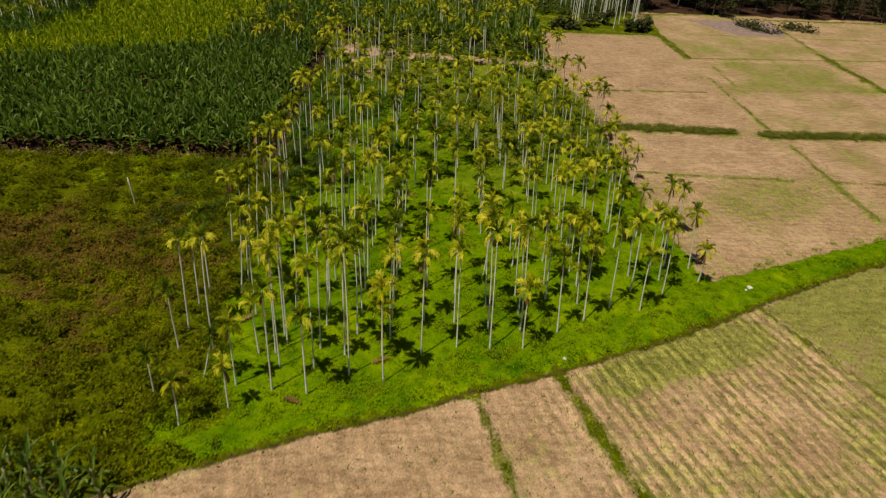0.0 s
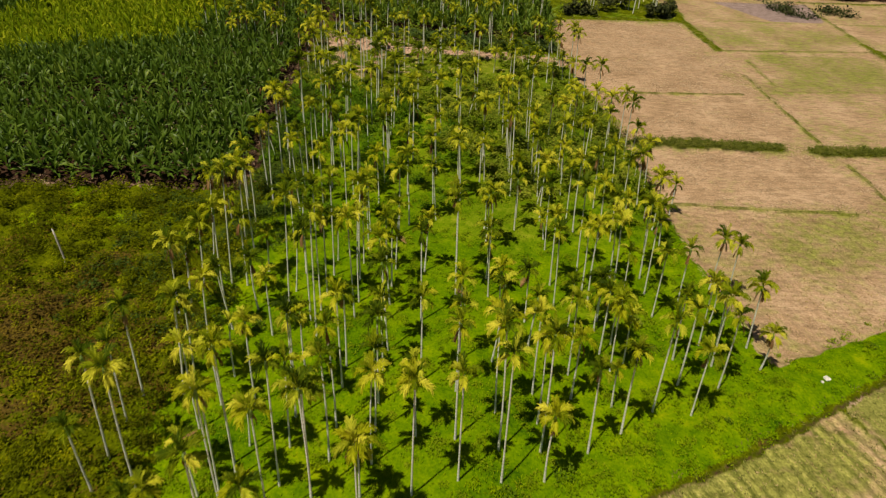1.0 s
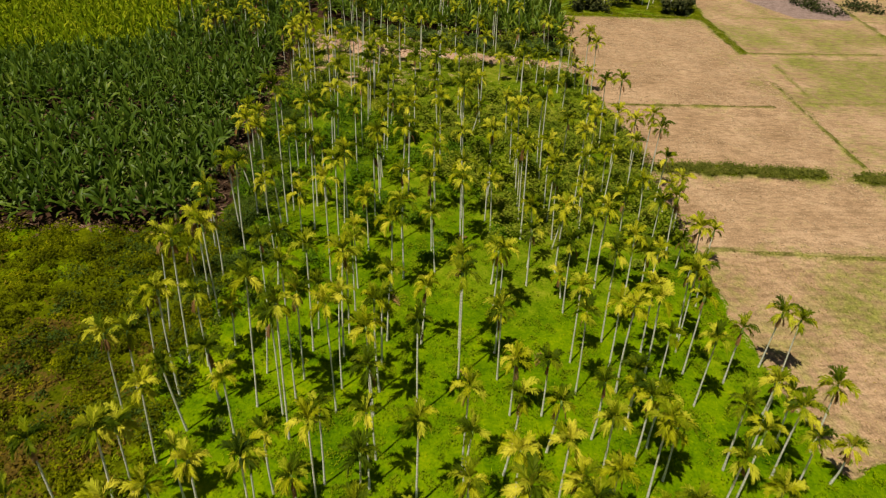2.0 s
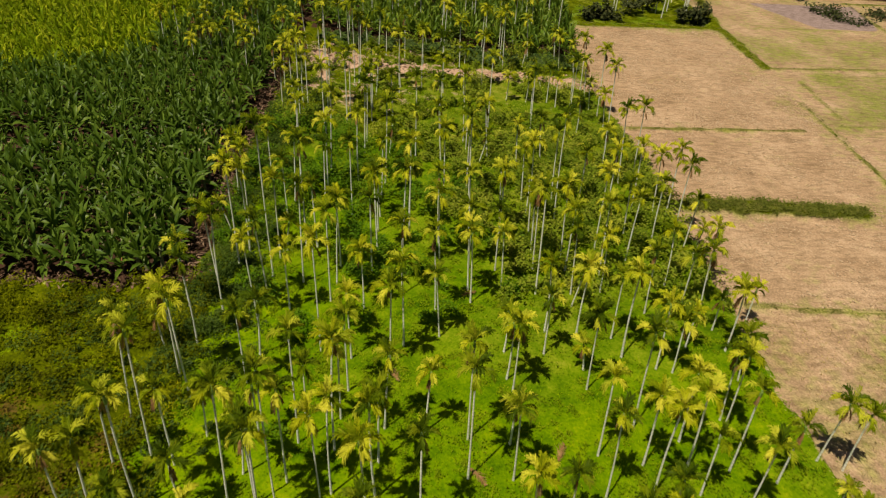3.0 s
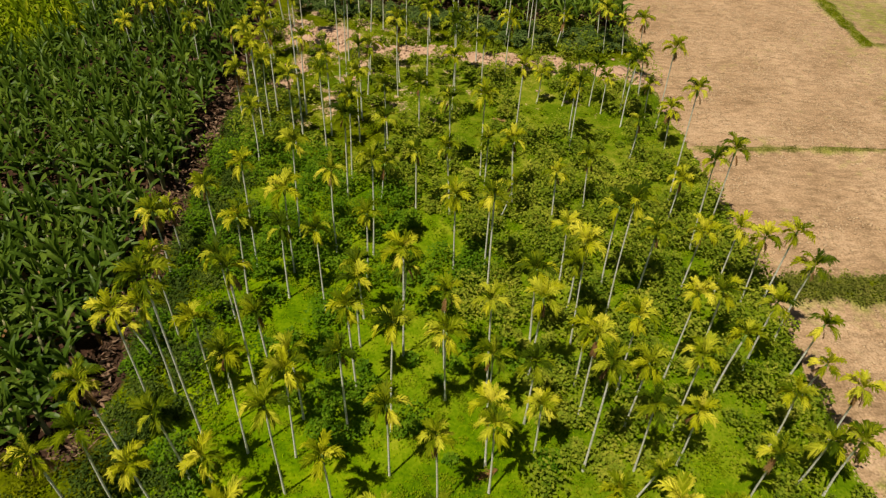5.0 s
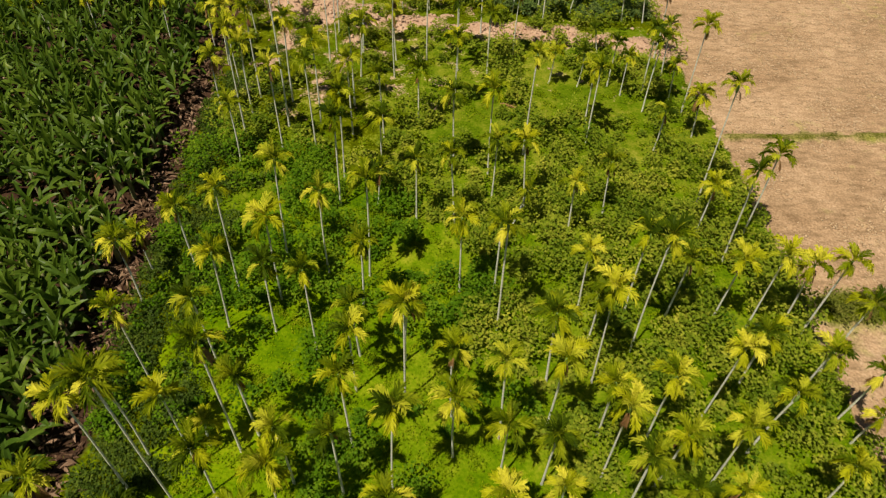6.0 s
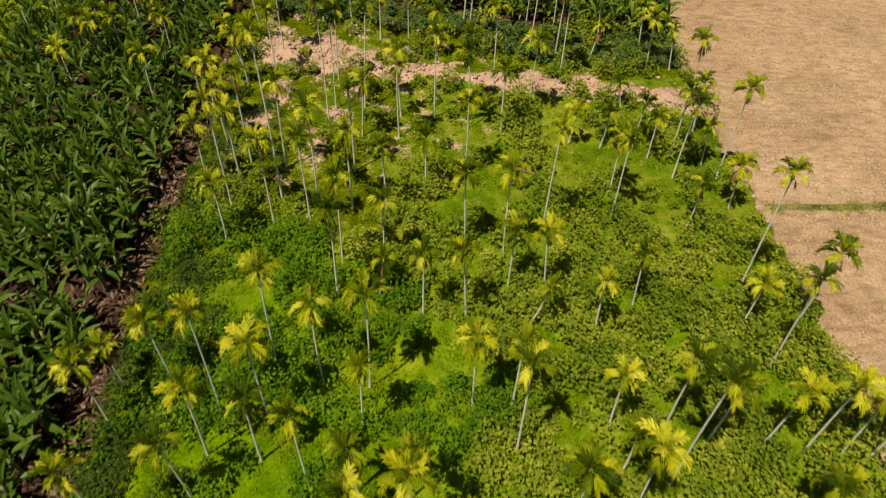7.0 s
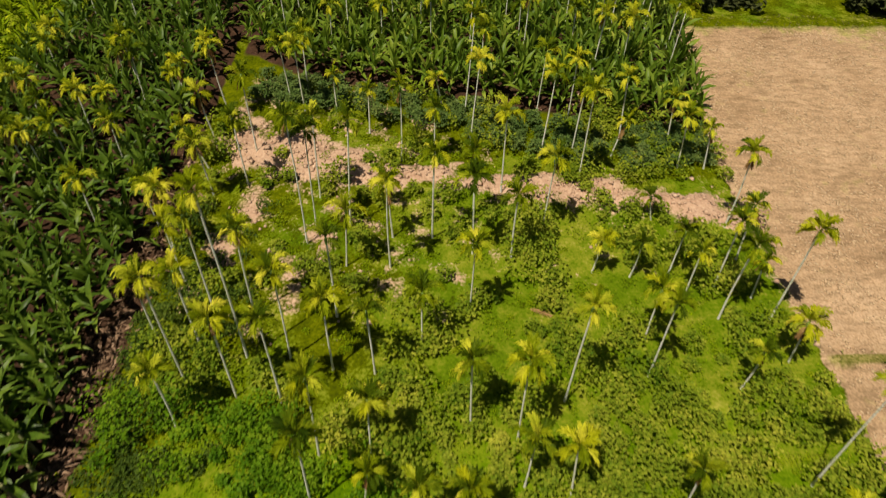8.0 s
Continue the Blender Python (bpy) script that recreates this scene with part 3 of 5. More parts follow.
def palm_foot(x, y, tall, lean, r):
    lean_y = r.uniform(-0.15, 0.15)
    return Matrix.Translation((x, y, ground_z(x, y) - 0.05)) @ Euler((-math.atan2(lean_y, tall), math.atan2(lean, tall), 0)).to_matrix().to_4x4()


def palm_parts(x, y, tall, kind, r):
    """Name, mesh, pose and label of each part of one areca palm."""
    thick = r.uniform(0.9, 1.12)
    yield "trunk", r.choice(TRUNKS), Matrix.Rotation(r.uniform(0, 6.28), 4, "Z") @ Matrix.Diagonal((thick, thick, tall, 1)), "pale grey ringed trunk"
    yield "crownshaft", CROWNSHAFT, Matrix.Translation((0, 0, tall)), "smooth green crownshaft"
    size = r.uniform(0.78, 1.0) * (0.8 if tall < 4.4 else 1.0) * float(np.interp(y, [55, 75], [0.77, 0.82]))
    turn, count = r.uniform(0, 6.28), r.randint(9, 11)
    for i in range(count):
        tier = i / count
        shift = r.choices((-1, 0, 1), ((0.05, 0.35, 0.6), (0.1, 0.5, 0.4), (0.45, 0.45, 0.1), (0.6, 0.35, 0.05))[min(3, int(tier * 4))])[0]
        shape = FRONDS[min(2, max(0, kind + shift))][min(3, int(tier * 4))]
        a = turn + i * 2.4 + r.uniform(-0.25, 0.25)
        m = Matrix.Translation((0, 0, tall + 0.08 - 0.12 * tier)) @ Euler((r.uniform(-0.25, 0.25), r.uniform(-0.15, 0.15), a)).to_matrix().to_4x4() @ Matrix.Scale(size * r.uniform(0.88, 1.1), 4)
        yield "frond", shape, m, ""
    yield "spear_leaf", SPEARS[kind], Matrix.Translation((0, 0, tall + 0.1)) @ Matrix.Rotation(r.uniform(0, 6.28), 4, "Z"), ""
    border = x < plot_left(y) + 3.5 and y > 55 or x > plot_right(y) - 3.0
    for _ in range(r.randint(2, 4) if border else r.choices((0, 1, 2), (0.4, 0.45, 0.15))[0]):
        m = Matrix.Translation((0, 0, tall - 0.2)) @ Matrix.Rotation(r.uniform(0, 6.28), 4, "Z") @ Matrix.Scale(r.uniform(0.6, 1.0), 4)
        yield "dry_frond", r.choice(DRY_FRONDS), m, "dry brown hanging frond"


def areca_palm(x, y, tall, lean, r):
    kind = r.choices((0, 1, 2), (0.29, 0.48, 0.23))[0]
    palm = new("areca_palm")
    palm.empty_display_size = 0.3
    palm.matrix_basis = palm_foot(x, y, tall, lean, r)
    label = PALM_LABELS[kind]
    if tall < 4.4:
        label = "short young areca palm with pale trunk, small crown"
    elif tall > 9.5:
        label = label.replace("slender", "tall")
    dried = 0
    for name, mesh, m, words in palm_parts(x, y, tall, kind, r):
        piece(name, mesh, palm, m, words)
        dried += name == "dry_frond"
    if dried:
        label += ", one dried" if dried == 1 else ", several dried"
    return tagged(palm, label, "palm tree", "areca palms in the plantation")


def far_palms(spots, r):
    """The palms furthest off, joined into one mesh."""
    bm, slots = bmesh.new(), []
    for x, y, tall, lean in spots:
        kind = r.choices((0, 1, 2), (0.29, 0.48, 0.23))[0]
        foot = palm_foot(x, y, tall, lean, r)
        for _, mesh, m, _ in palm_parts(x, y, tall, kind, r):
            material = mesh.materials[0]
            if material not in slots:
                slots.append(material)
            corners = [bm.verts.new(foot @ m @ v.co) for v in mesh.vertices]
            for p in mesh.polygons:
                face = bm.faces.new([corners[i] for i in p.vertices])
                face.material_index, face.smooth = slots.index(material), p.use_smooth
    mesh = bpy.data.meshes.new("far_areca_palms")
    bm.to_mesh(mesh)
    bm.free()
    for material in slots:
        mesh.materials.append(material)
    return tagged(new("far_areca_palms", mesh), "slender areca palms scattered among the bananas at the back", "palm trees", kind="stuff")


# Where the palms stand: x, y, height of the crown, lean to the east.
PALM_ROW_A = [
    (-13.8, 32.3, 3.9, 0.1), (-10.9, 34, 3.8, 0.1), (-16.4, 35.2, 3.6, 0), (-5.6, 35.4, 7, 0), (-8.2, 35.9, 8.9, 0.1), (-10.9, 36.4, 5.6, 0.1),
    (-0.1, 36.8, 8.5, -0.1), (-13.4, 37.1, 4, 1.1), (-2.7, 37.4, 11.5, -0.1), (-5.4, 38.1, 9.4, 0), (-8, 38.3, 10.4, 0), (-3.2, 39.8, 9.1, 0),
    (-0.3, 39.8, 4.7, 0), (2.8, 39.9, 9.6, 0), (-8.6, 39.9, 8.5, 0.1), (-9.9, 39.9, 4.7, -0.2), (-13.4, 40, 10.3, 0.4), (-16.1, 40.2, 5.6, 0),
    (-5.2, 40.6, 10.3, 0.2), (8.4, 40.8, 10.6, -0.3), (11.1, 40.8, 5.9, -0.1), (5.7, 40.9, 9, -0.2),
]
PALM_ROW_B = [
    (-7.9, 41.2, 10.8, 0.1), (0.3, 42.2, 8, 0.1), (-8.3, 42.4, 9.5, 0), (-2.4, 42.5, 8.9, -0.1), (-16, 42.6, 8.5, 0.4), (11.2, 43, 10.1, -0.4),
    (14.4, 43.1, 7.3, -0.4), (8.5, 43.3, 10.7, -0.5), (-5, 43.5, 7.6, 0.3), (-7.6, 43.7, 3.6, 0.2), (5.7, 44.2, 9.9, -0.2), (3.1, 44.4, 6.4, -0.2),
    (17, 44.6, 7.5, -0.3), (0.4, 44.8, 7.4, 0), (-2.2, 45.2, 8.7, -0.3), (11.4, 45.5, 8.1, -0.4), (-15.9, 45.5, 6.9, 0.2), (-5, 46.1, 8.9, 0.1),
    (22.5, 46.3, 5.7, -0.1), (8.6, 46.4, 9, -0.4), (19.8, 46.6, 8.2, -0.3), (17, 47.1, 3.8, -0.3),
]
PALM_ROW_C = [
    (-7.9, 47.2, 7.4, 0.1), (-10.2, 47.2, 5.5, 0), (0.5, 47.4, 7.8, 0), (14.2, 47.8, 5.8, -0.2), (-15.7, 48, 7.8, 0.1), (-13, 48.1, 8.6, 0.7),
    (-5.4, 48.2, 7.1, 0.2), (11.5, 48.3, 7.5, -0.3), (6, 48.6, 8, 0.1), (25.4, 48.8, 6.9, -0.3), (-2.1, 48.8, 8.3, -0.1), (22.5, 49.2, 7.1, -0.3),
    (3.5, 49.6, 7.6, -0.1), (17.5, 49.9, 7, -0.4), (-9.9, 49.9, 4.8, 0.2), (-12.8, 50.1, 6.3, 0.3), (14.5, 50.3, 7.1, -0.4), (-4.9, 50.4, 5.8, 0),
    (0.7, 50.7, 6.7, -0.1), (29.6, 50.9, 3.6, -0.1), (-2, 51.1, 6.8, 0), (18.9, 51.2, 4.9, -0.3),
]
PALM_ROW_D = [
    (25.9, 51.3, 6.7, -0.3), (8.9, 51.6, 7.3, 0.3), (6.3, 51.7, 7.8, -0.1), (23.1, 52, 6.2, -0.5), (17.4, 52.5, 6, -0.2), (-12.4, 52.7, 6.6, 0.4),
    (1, 52.8, 8.2, -0.4), (11.9, 53.3, 4.9, 0.2), (29.6, 53.4, 6.1, -0.5), (18.6, 53.7, 4.7, -0.1), (25.8, 53.7, 6.2, -0.4), (27.3, 53.8, 5, -0.5),
    (15.1, 54.4, 5.3, -0.1), (-8, 54.4, 5.7, 0), (-4.6, 54.4, 11.3, 0.2), (-11.2, 55.1, 5.9, -0.5), (17.6, 55.2, 4, -0.1), (3.6, 56.3, 8.4, -0.2),
    (9.9, 56.4, 5.3, -0.2), (12.1, 56.4, 5.1, -0.2), (-5.3, 56.4, 8.6, 0), (0.7, 56.4, 7.9, -0.4),
]
PALM_ROW_E = [
    (27.8, 56.6, 3.6, -0.2), (18.2, 56.6, 4.4, -0.3), (-15.7, 56.6, 7.1, 0.4), (-1.8, 56.6, 9.3, -0.3), (-7.1, 57.1, 10.9, 0.5), (23.1, 57.3, 6.4, -0.2),
    (-4.6, 57.6, 11.5, 0), (-9.7, 57.6, 5, -0.1), (-12.4, 57.9, 9.4, 0.3), (-15.2, 58.1, 5.6, 0.4), (1, 58.4, 8.4, -0.3), (14.9, 58.5, 7.5, -0.5),
    (17.8, 58.5, 8.2, -0.4), (20.8, 58.6, 5.4, -0.3), (-1.6, 58.8, 8.5, 0.1), (26.1, 59.5, 5.4, -0.2), (-4.3, 59.6, 7.9, 0), (9.4, 59.7, 6.9, -0.4),
    (6.6, 59.8, 9.4, -0.3), (-7, 60.2, 5, 0.4), (23.3, 60.3, 7.4, -0.4), (20.5, 60.4, 7.2, -0.6),
]
PALM_ROW_F = [
    (31, 60.5, 5.5, -0.5), (17.8, 60.7, 6.5, -0.4), (-11.2, 60.8, 6.7, 0.1), (1.1, 61, 6.4, 0), (-14.9, 61, 6.2, 0.5), (29.5, 61.1, 5.5, -0.1),
    (-12.6, 61.1, 10.8, 0.6), (15.1, 61.5, 7.1, -0.4), (-1.7, 61.9, 9.4, 0.2), (-4, 62.4, 9.6, 0.1), (9.5, 62.4, 3.8, -0.1), (20.8, 62.6, 6.4, -0.5),
    (23.6, 62.7, 7.8, -0.5), (6.8, 62.7, 8.8, -0.3), (-6.5, 62.8, 4.8, 0), (-9.8, 63, 3.9, 0.2), (4, 63.4, 5.4, 0.2), (1.4, 63.6, 6.5, 0.2),
    (18, 63.7, 8.6, -0.5), (-14.9, 64.3, 8.9, 0.9), (24.3, 64.4, 6.4, -0.6), (-1.5, 64.4, 6.8, 0),
]
PALM_ROW_G = [
    (-3.9, 65, 4.4, 0.1), (-1.2, 66.9, 7.1, -0.1), (10.3, 67, 6.4, -0.2), (15.6, 67.1, 7.1, -0.4), (10, 68.1, 5.4, -0.1), (-12.9, 68.1, 7.9, 0.2),
    (27.2, 68.2, 4.4, -0.5), (22.4, 68.8, 4.9, -0.3), (21.3, 69.2, 6.2, -0.4), (1.6, 69.4, 7.2, 0), (-1.2, 70, 6.1, -0.2), (-7.8, 70.2, 5.1, 0.3),
    (19, 70.4, 7.9, -0.3), (13.1, 70.6, 5.7, -0.2), (-14.6, 70.7, 3.4, -0.1), (10.1, 70.8, 4.1, -0.1), (-3.5, 70.8, 9.9, -0.1), (27.4, 71.2, 5.9, -0.3),
    (-12.6, 71.5, 7.7, 0), (24.4, 71.6, 3.5, -0.1), (18.7, 72.4, 6.2, -0.3), (16, 72.7, 6.8, -0.1),
]
PALM_ROW_H = [
    (13.6, 73.2, 6.5, -0.4), (27.3, 73.6, 3.2, -0.1), (-8.6, 73.9, 7.8, -0.3), (30.2, 74.2, 3.8, -0.1), (-11.4, 74.7, 8.9, 0.3), (-14, 75, 6.6, 0.1),
    (-6.4, 75.3, 5.9, 0), (-0.6, 75.4, 5.6, -0.2), (22.3, 75.5, 6.4, -0.5), (5.1, 75.5, 7.5, -0.4), (16.3, 76.1, 3.4, 0.4), (27.3, 76.3, 5.8, -0.5),
    (-3.3, 76.3, 8.6, 0), (8, 76.4, 7, -0.4), (-8.3, 76.7, 7.4, -0.4), (25.9, 76.9, 5, -0.2), (2.4, 77.4, 6.9, -0.1), (13.6, 77.8, 10.1, -0.5),
    (16.6, 77.8, 6.6, -0.5), (7.9, 78, 6.4, -0.3), (19.2, 78.1, 5.7, -0.4), (-12.6, 78.3, 7.3, -0.3),
]
PALM_ROW_I = [
    (-3, 78.5, 8.5, 0.3), (10.8, 78.6, 5.7, -0.4), (-5.8, 78.8, 9.2, 0.2), (25.2, 79.3, 5.6, -0.5), (-8.4, 79.5, 13.8, 0), (29.1, 79.7, 5.8, -0.6),
    (2.4, 80.2, 10, 0.1), (-0.2, 80.4, 7.4, -0.1), (16.6, 80.6, 6.7, -0.2), (19.7, 80.6, 7.4, -0.5), (-11.4, 80.7, 9.8, 0), (10.5, 80.9, 6.2, -0.2),
    (-2.9, 81.1, 6.7, -0.2), (13.9, 81.3, 8.2, -0.5), (8.2, 81.3, 6.2, -0.2), (-8.2, 82.1, 7.9, 0.1), (5.7, 82.5, 6.7, -0.3), (22.6, 82.6, 6.8, -0.1),
    (-10.9, 82.7, 8.3, 0), (0.2, 82.8, 8.1, -0.3), (-6, 82.9, 10.9, 0), (29.1, 83.2, 3.5, 0),
]
PALM_ROW_J = [
    (16.8, 83.3, 7.6, -0.5), (-7.8, 83.3, 3.1, 0.4), (8.4, 83.6, 8.1, -0.5), (14.1, 83.7, 6.2, -0.4), (11, 83.8, 8.2, -0.2), (-5.2, 83.9, 6.4, -0.2),
    (20.1, 84.3, 8.3, -0.3), (28.6, 84.5, 5.6, 0), (5.7, 85, 7.3, -0.3), (25.7, 85.1, 6.9, -0.4), (-12.9, 85.3, 3.6, -0.8), (3, 86, 9.6, -0.1),
    (0.1, 86.7, 6.4, -0.1), (-11.8, 87, 7.9, 0.1), (14.4, 87.2, 9.3, -0.7), (23.7, 87.2, 5.6, -0.5), (11.6, 87.3, 6.9, -0.5), (29, 87.8, 7.2, -0.3),
    (3, 88.8, 5.7, 0.1), (-8.6, 89, 6, -0.1), (0.2, 89.1, 5.3, -0.3), (17.3, 89.5, 10.7, -0.5),
]
PALM_ROW_K = [
    (-2.5, 89.6, 7.7, -0.1), (14.5, 89.9, 5.2, -0.2), (-5.2, 90.9, 6.5, 0.1), (29.1, 90.9, 7.4, -0.3), (8.9, 91.2, 9.7, -0.4), (-8.2, 91.3, 7.2, 0.4),
    (27.8, 91.3, 6.4, -0.6), (25.6, 91.4, 7.2, -0.4), (23.1, 91.6, 6.7, -0.2), (20.2, 92.1, 6, -0.1), (17.5, 92.4, 7.9, -0.4), (14.5, 92.9, 5.9, -0.4),
    (0.2, 93.1, 6.2, 0.1), (-14.1, 93.2, 5.8, 0), (-5.2, 93.5, 7.9, 0.1), (-8, 94, 9.4, 0.2), (8.9, 94, 7.2, -0.2), (6.6, 94.3, 7.1, -0.3),
    (0.5, 95.5, 9, 0.1), (-14, 95.7, 4, 0), (-2.3, 95.8, 7.7, 0), (-11.2, 95.9, 6.1, 0),
]
PALM_ROW_L = [
    (-5.2, 96.9, 9.3, 0.3), (25.8, 97.2, 8.7, -0.9), (14.8, 99.5, 5.3, -0.4), (24.5, 99.8, 4.9, -0.1), (28.3, 100, 7.6, -0.5), (10.6, 100.1, 3.9, 0.8),
    (3.7, 101, 5.9, -0.1), (17.9, 101.9, 5.1, -0.5), (-2, 102.4, 8.1, 0.1), (0.8, 102.7, 3.5, 0.3), (25.7, 103.3, 10.7, -0.7), (1, 105.2, 5.9, 0),
    (-1.9, 105.3, 8.2, 0.1), (9.4, 106.2, 7.9, -0.3), (6.7, 106.9, 7.1, -0.4), (-10.2, 107.1, 5.5, 0), (-4.4, 108.6, 8.4, -0.1), (12.5, 108.6, 9.4, -0.2),
    (-7.2, 109.1, 7.6, -0.1), (23.7, 109.5, 4.2, -0.2), (-10.1, 109.6, 10.3, 0.1), (18.1, 110.4, 7.2, -0.3),
]
PALM_ROW_M = [
    (1, 110.6, 6.1, -0.3), (-1.6, 110.9, 7, -0.1), (27.6, 111.5, 4.4, -0.6), (-4.3, 111.7, 8.3, 0), (-7, 111.8, 13.9, -0.1), (-10.1, 112.8, 7.2, 0.1),
    (3.9, 112.8, 5.1, -0.1), (-12.7, 113, 5.7, 0.1), (18.5, 113.2, 5, -0.2), (24, 114.9, 7.2, -0.1), (27.6, 114.9, 8.6, -0.5), (-1.7, 115, 7.5, -0.1),
    (-7.1, 115.2, 8, 0.2), (7.1, 115.5, 6.6, -0.1), (-10, 115.9, 8.3, 0), (26.9, 116.7, 3.7, -0.4), (22.5, 117.4, 4.1, -0.2), (24.6, 117.8, 6.5, -0.4),
    (-12.2, 117.9, 5.6, -0.1), (18.7, 118.6, 3.6, 0), (21.6, 118.9, 4.5, -0.1), (16.1, 119.1, 3.4, 0),
]
PALM_ROW_N = [
    (1.7, 119.3, 8.2, -0.1), (-1.4, 119.5, 5.5, 0.3), (10.4, 120.4, 6.1, -0.2), (27.1, 120.4, 5.4, -0.6), (7.6, 120.7, 7.4, -0.4), (-13.7, 120.9, 6, 0.3),
    (-4.4, 121.6, 11, -0.2), (1.8, 122.3, 5, -0.3), (4.7, 122.3, 8, -0.1), (-15.3, 123.1, 4.9, 0.1), (-3.9, 123.3, 9, 0.1), (13.1, 123.3, 7, -0.1),
    (-1.4, 123.4, 9.6, 0.4), (27.2, 123.6, 7.2, -0.5), (7.8, 123.9, 7, -0.3), (21.6, 124.3, 2.4, -0.6), (-3.9, 126.4, 7.5, 0.1), (-12.1, 126.6, 5.3, -0.3),
    (10.2, 127.1, 7.5, -0.3), (-9.7, 127.9, 6.3, -0.1), (16.6, 128.5, 8.6, -0.4), (-13.2, 129.9, 4.2, -1),
]
PALM_ROW_O = [
    (25.4, 130.6, 5.2, -0.6), (27.7, 130.6, 4.2, -0.7), (2.3, 131.2, 7.2, -0.1), (-9.5, 131.4, 7.2, 0), (13.9, 131.7, 8.2, 0.1), (5.1, 131.9, 4.8, -0.1),
    (16.6, 132, 7, -0.1), (20.1, 132.2, 3.6, 0.5), (-12.9, 132.6, 5.2, -0.6), (8.1, 133.3, 8.3, 0.2), (25.3, 133.7, 4.8, -0.6), (21.2, 134.2, 6.4, -0.7),
    (-0.5, 134.7, 4.3, 0), (-12.6, 136.4, 7.2, -0.6), (17, 136.7, 6.4, -0.2), (-3.5, 137.5, 3.8, -0.1), (-6.4, 137.8, 6.5, -0.2), (7.9, 138, 9.3, 0.2),
    (14.4, 138, 6.5, -0), (5.9, 138.4, 3.3, -0.7), (-7.6, 138.6, 6.2, -0.4), (-6.5, 141.2, 5.5, 0),
]
PALM_ROWS = (PALM_ROW_A, PALM_ROW_B, PALM_ROW_C, PALM_ROW_D, PALM_ROW_E, PALM_ROW_F, PALM_ROW_G, PALM_ROW_H, PALM_ROW_I, PALM_ROW_J, PALM_ROW_K, PALM_ROW_L, PALM_ROW_M, PALM_ROW_N, PALM_ROW_O)
# palms scattered through the bananas at the back and beside the plot
scattered = random.Random(17)
SCATTERED = []
for i in range(9):
    for j in range(4):
        SCATTERED.append((-9 + i * 4.6 + scattered.uniform(-1.6, 1.6), 146.5 + j * 4.6 - i * 0.5 + scattered.uniform(-1.5, 1.5), scattered.uniform(5.0, 8.5), scattered.uniform(-0.4, 0.1)))
for i in range(27):
    SCATTERED.append((-16.5 - 0.62 * i + scattered.uniform(-1, 1), scattered.uniform(117, 160), scattered.uniform(4.0, 6.5), scattered.uniform(-0.3, 0.3)))
planting = random.Random(11)
PALM_MORE = [(9.5, 103.4, 5.6, -0.1), (11.9, 102.6, 6.3, -0.7), (6.5, 100.5, 6.7, -0.6), (-11.7, 66.2, 8.4, -0.1), (-8.2, 67.4, 6.5, 0), (2.6, 71.4, 7.6, -0.3), (5.3, 72.4, 5.9, -0.5), (-11.1, 45, 7.4, 0.1), (15.8, 69.1, 2.5, -0.4)]
far_rows = [p for p in PALM_ROW_O if p[1] > 133]
for row in (*PALM_ROWS, PALM_MORE):
    for x, y, tall, lean in row:
        if (x, y, tall, lean) not in far_rows:
            areca_palm(x, y, tall, lean, planting)
far_palms(far_rows + [p for p in SCATTERED if p[0] < plot_right(p[1]) - 0.5], planting)


# ---- bananas ----
def banana_leaf_arrays(length, width, start, end, segments=6, seed=0):
    """Corners and faces of a broad arching leaf with a sunk midrib and slightly torn edges, along +x."""
    r = random.Random(seed)
    verts, faces, here = [], [], Vector((0, 0, 0))
    for i in range(segments + 1):
        s = i / segments
        angle = start + (end - start) * s ** 1.3
        half = width * 0.5 * (0.12 if i == 0 else math.sin(math.pi * min(1, 0.16 + s * 0.82)) ** 0.7) * r.uniform(0.86, 1.1)
        up = Vector((-math.sin(angle), 0, math.cos(angle)))
        fold = up * half * 0.45
        verts += [here + Vector((0, half, 0)) + fold, here.copy(), here + Vector((0, -half, 0)) + fold]
        here = here + Vector((math.cos(angle), 0, math.sin(angle))) * length / segments
        if i:
            n = 3 * i
            faces += [(n - 3, n - 2, n + 1, n), (n - 2, n - 1, n + 2, n + 1)]
    return verts, faces


LEAF_SHAPES = [(1.5, 0.24, 1.42, 0.85), (1.65, 0.31, 1.18, 0.1), (1.6, 0.33, 0.85, -0.55), (1.45, 0.31, 0.45, -1.1)]
BANANA_LEAVES = [mesh_of("leaf", *banana_leaf_arrays(*shape, seed=k), BANANA) for k, shape in enumerate(LEAF_SHAPES)]
DRY_LEAF = mesh_of("dry_leaf", *banana_leaf_arrays(1.2, 0.3, 0.4, -0.6, seed=8), DRY)
v, f = tube([(0, 0, 0), (0, 0, 0.7), (0.03, 0, 1.4), (0.05, 0, 1.85)], [0.14, 0.12, 0.10, 0.06], 7)
BANANA_STEM = mesh_of("stem", v, f, STEM, True)


def leaf_poses(r, tall):
    count = r.randint(8, 10)
    turn = r.uniform(0, 6.28)
    for i in range(count):
        a = turn + i * 2.4 + r.uniform(-0.3, 0.3)
        scale = tall * r.uniform(0.82, 1.12)
        k = min(3, int(4 * i / count))
        yield k, Matrix.Translation((0.05, 0, (1.85 - 0.3 * k) * tall)) @ Euler((r.uniform(-0.35, 0.35), r.uniform(-0.25, 0.2), a)).to_matrix().to_4x4() @ Matrix.Scale(scale, 4)


SLIM_LEAVES = [mesh_of("leaf", *banana_leaf_arrays(*shape, seed=40 + k), BANANA) for k, shape in enumerate(((1.5, 0.15, 1.45, 1.1), (1.5, 0.18, 1.3, 0.5), (1.4, 0.19, 1.1, 0.0), (1.2, 0.18, 0.8, -0.7)))]


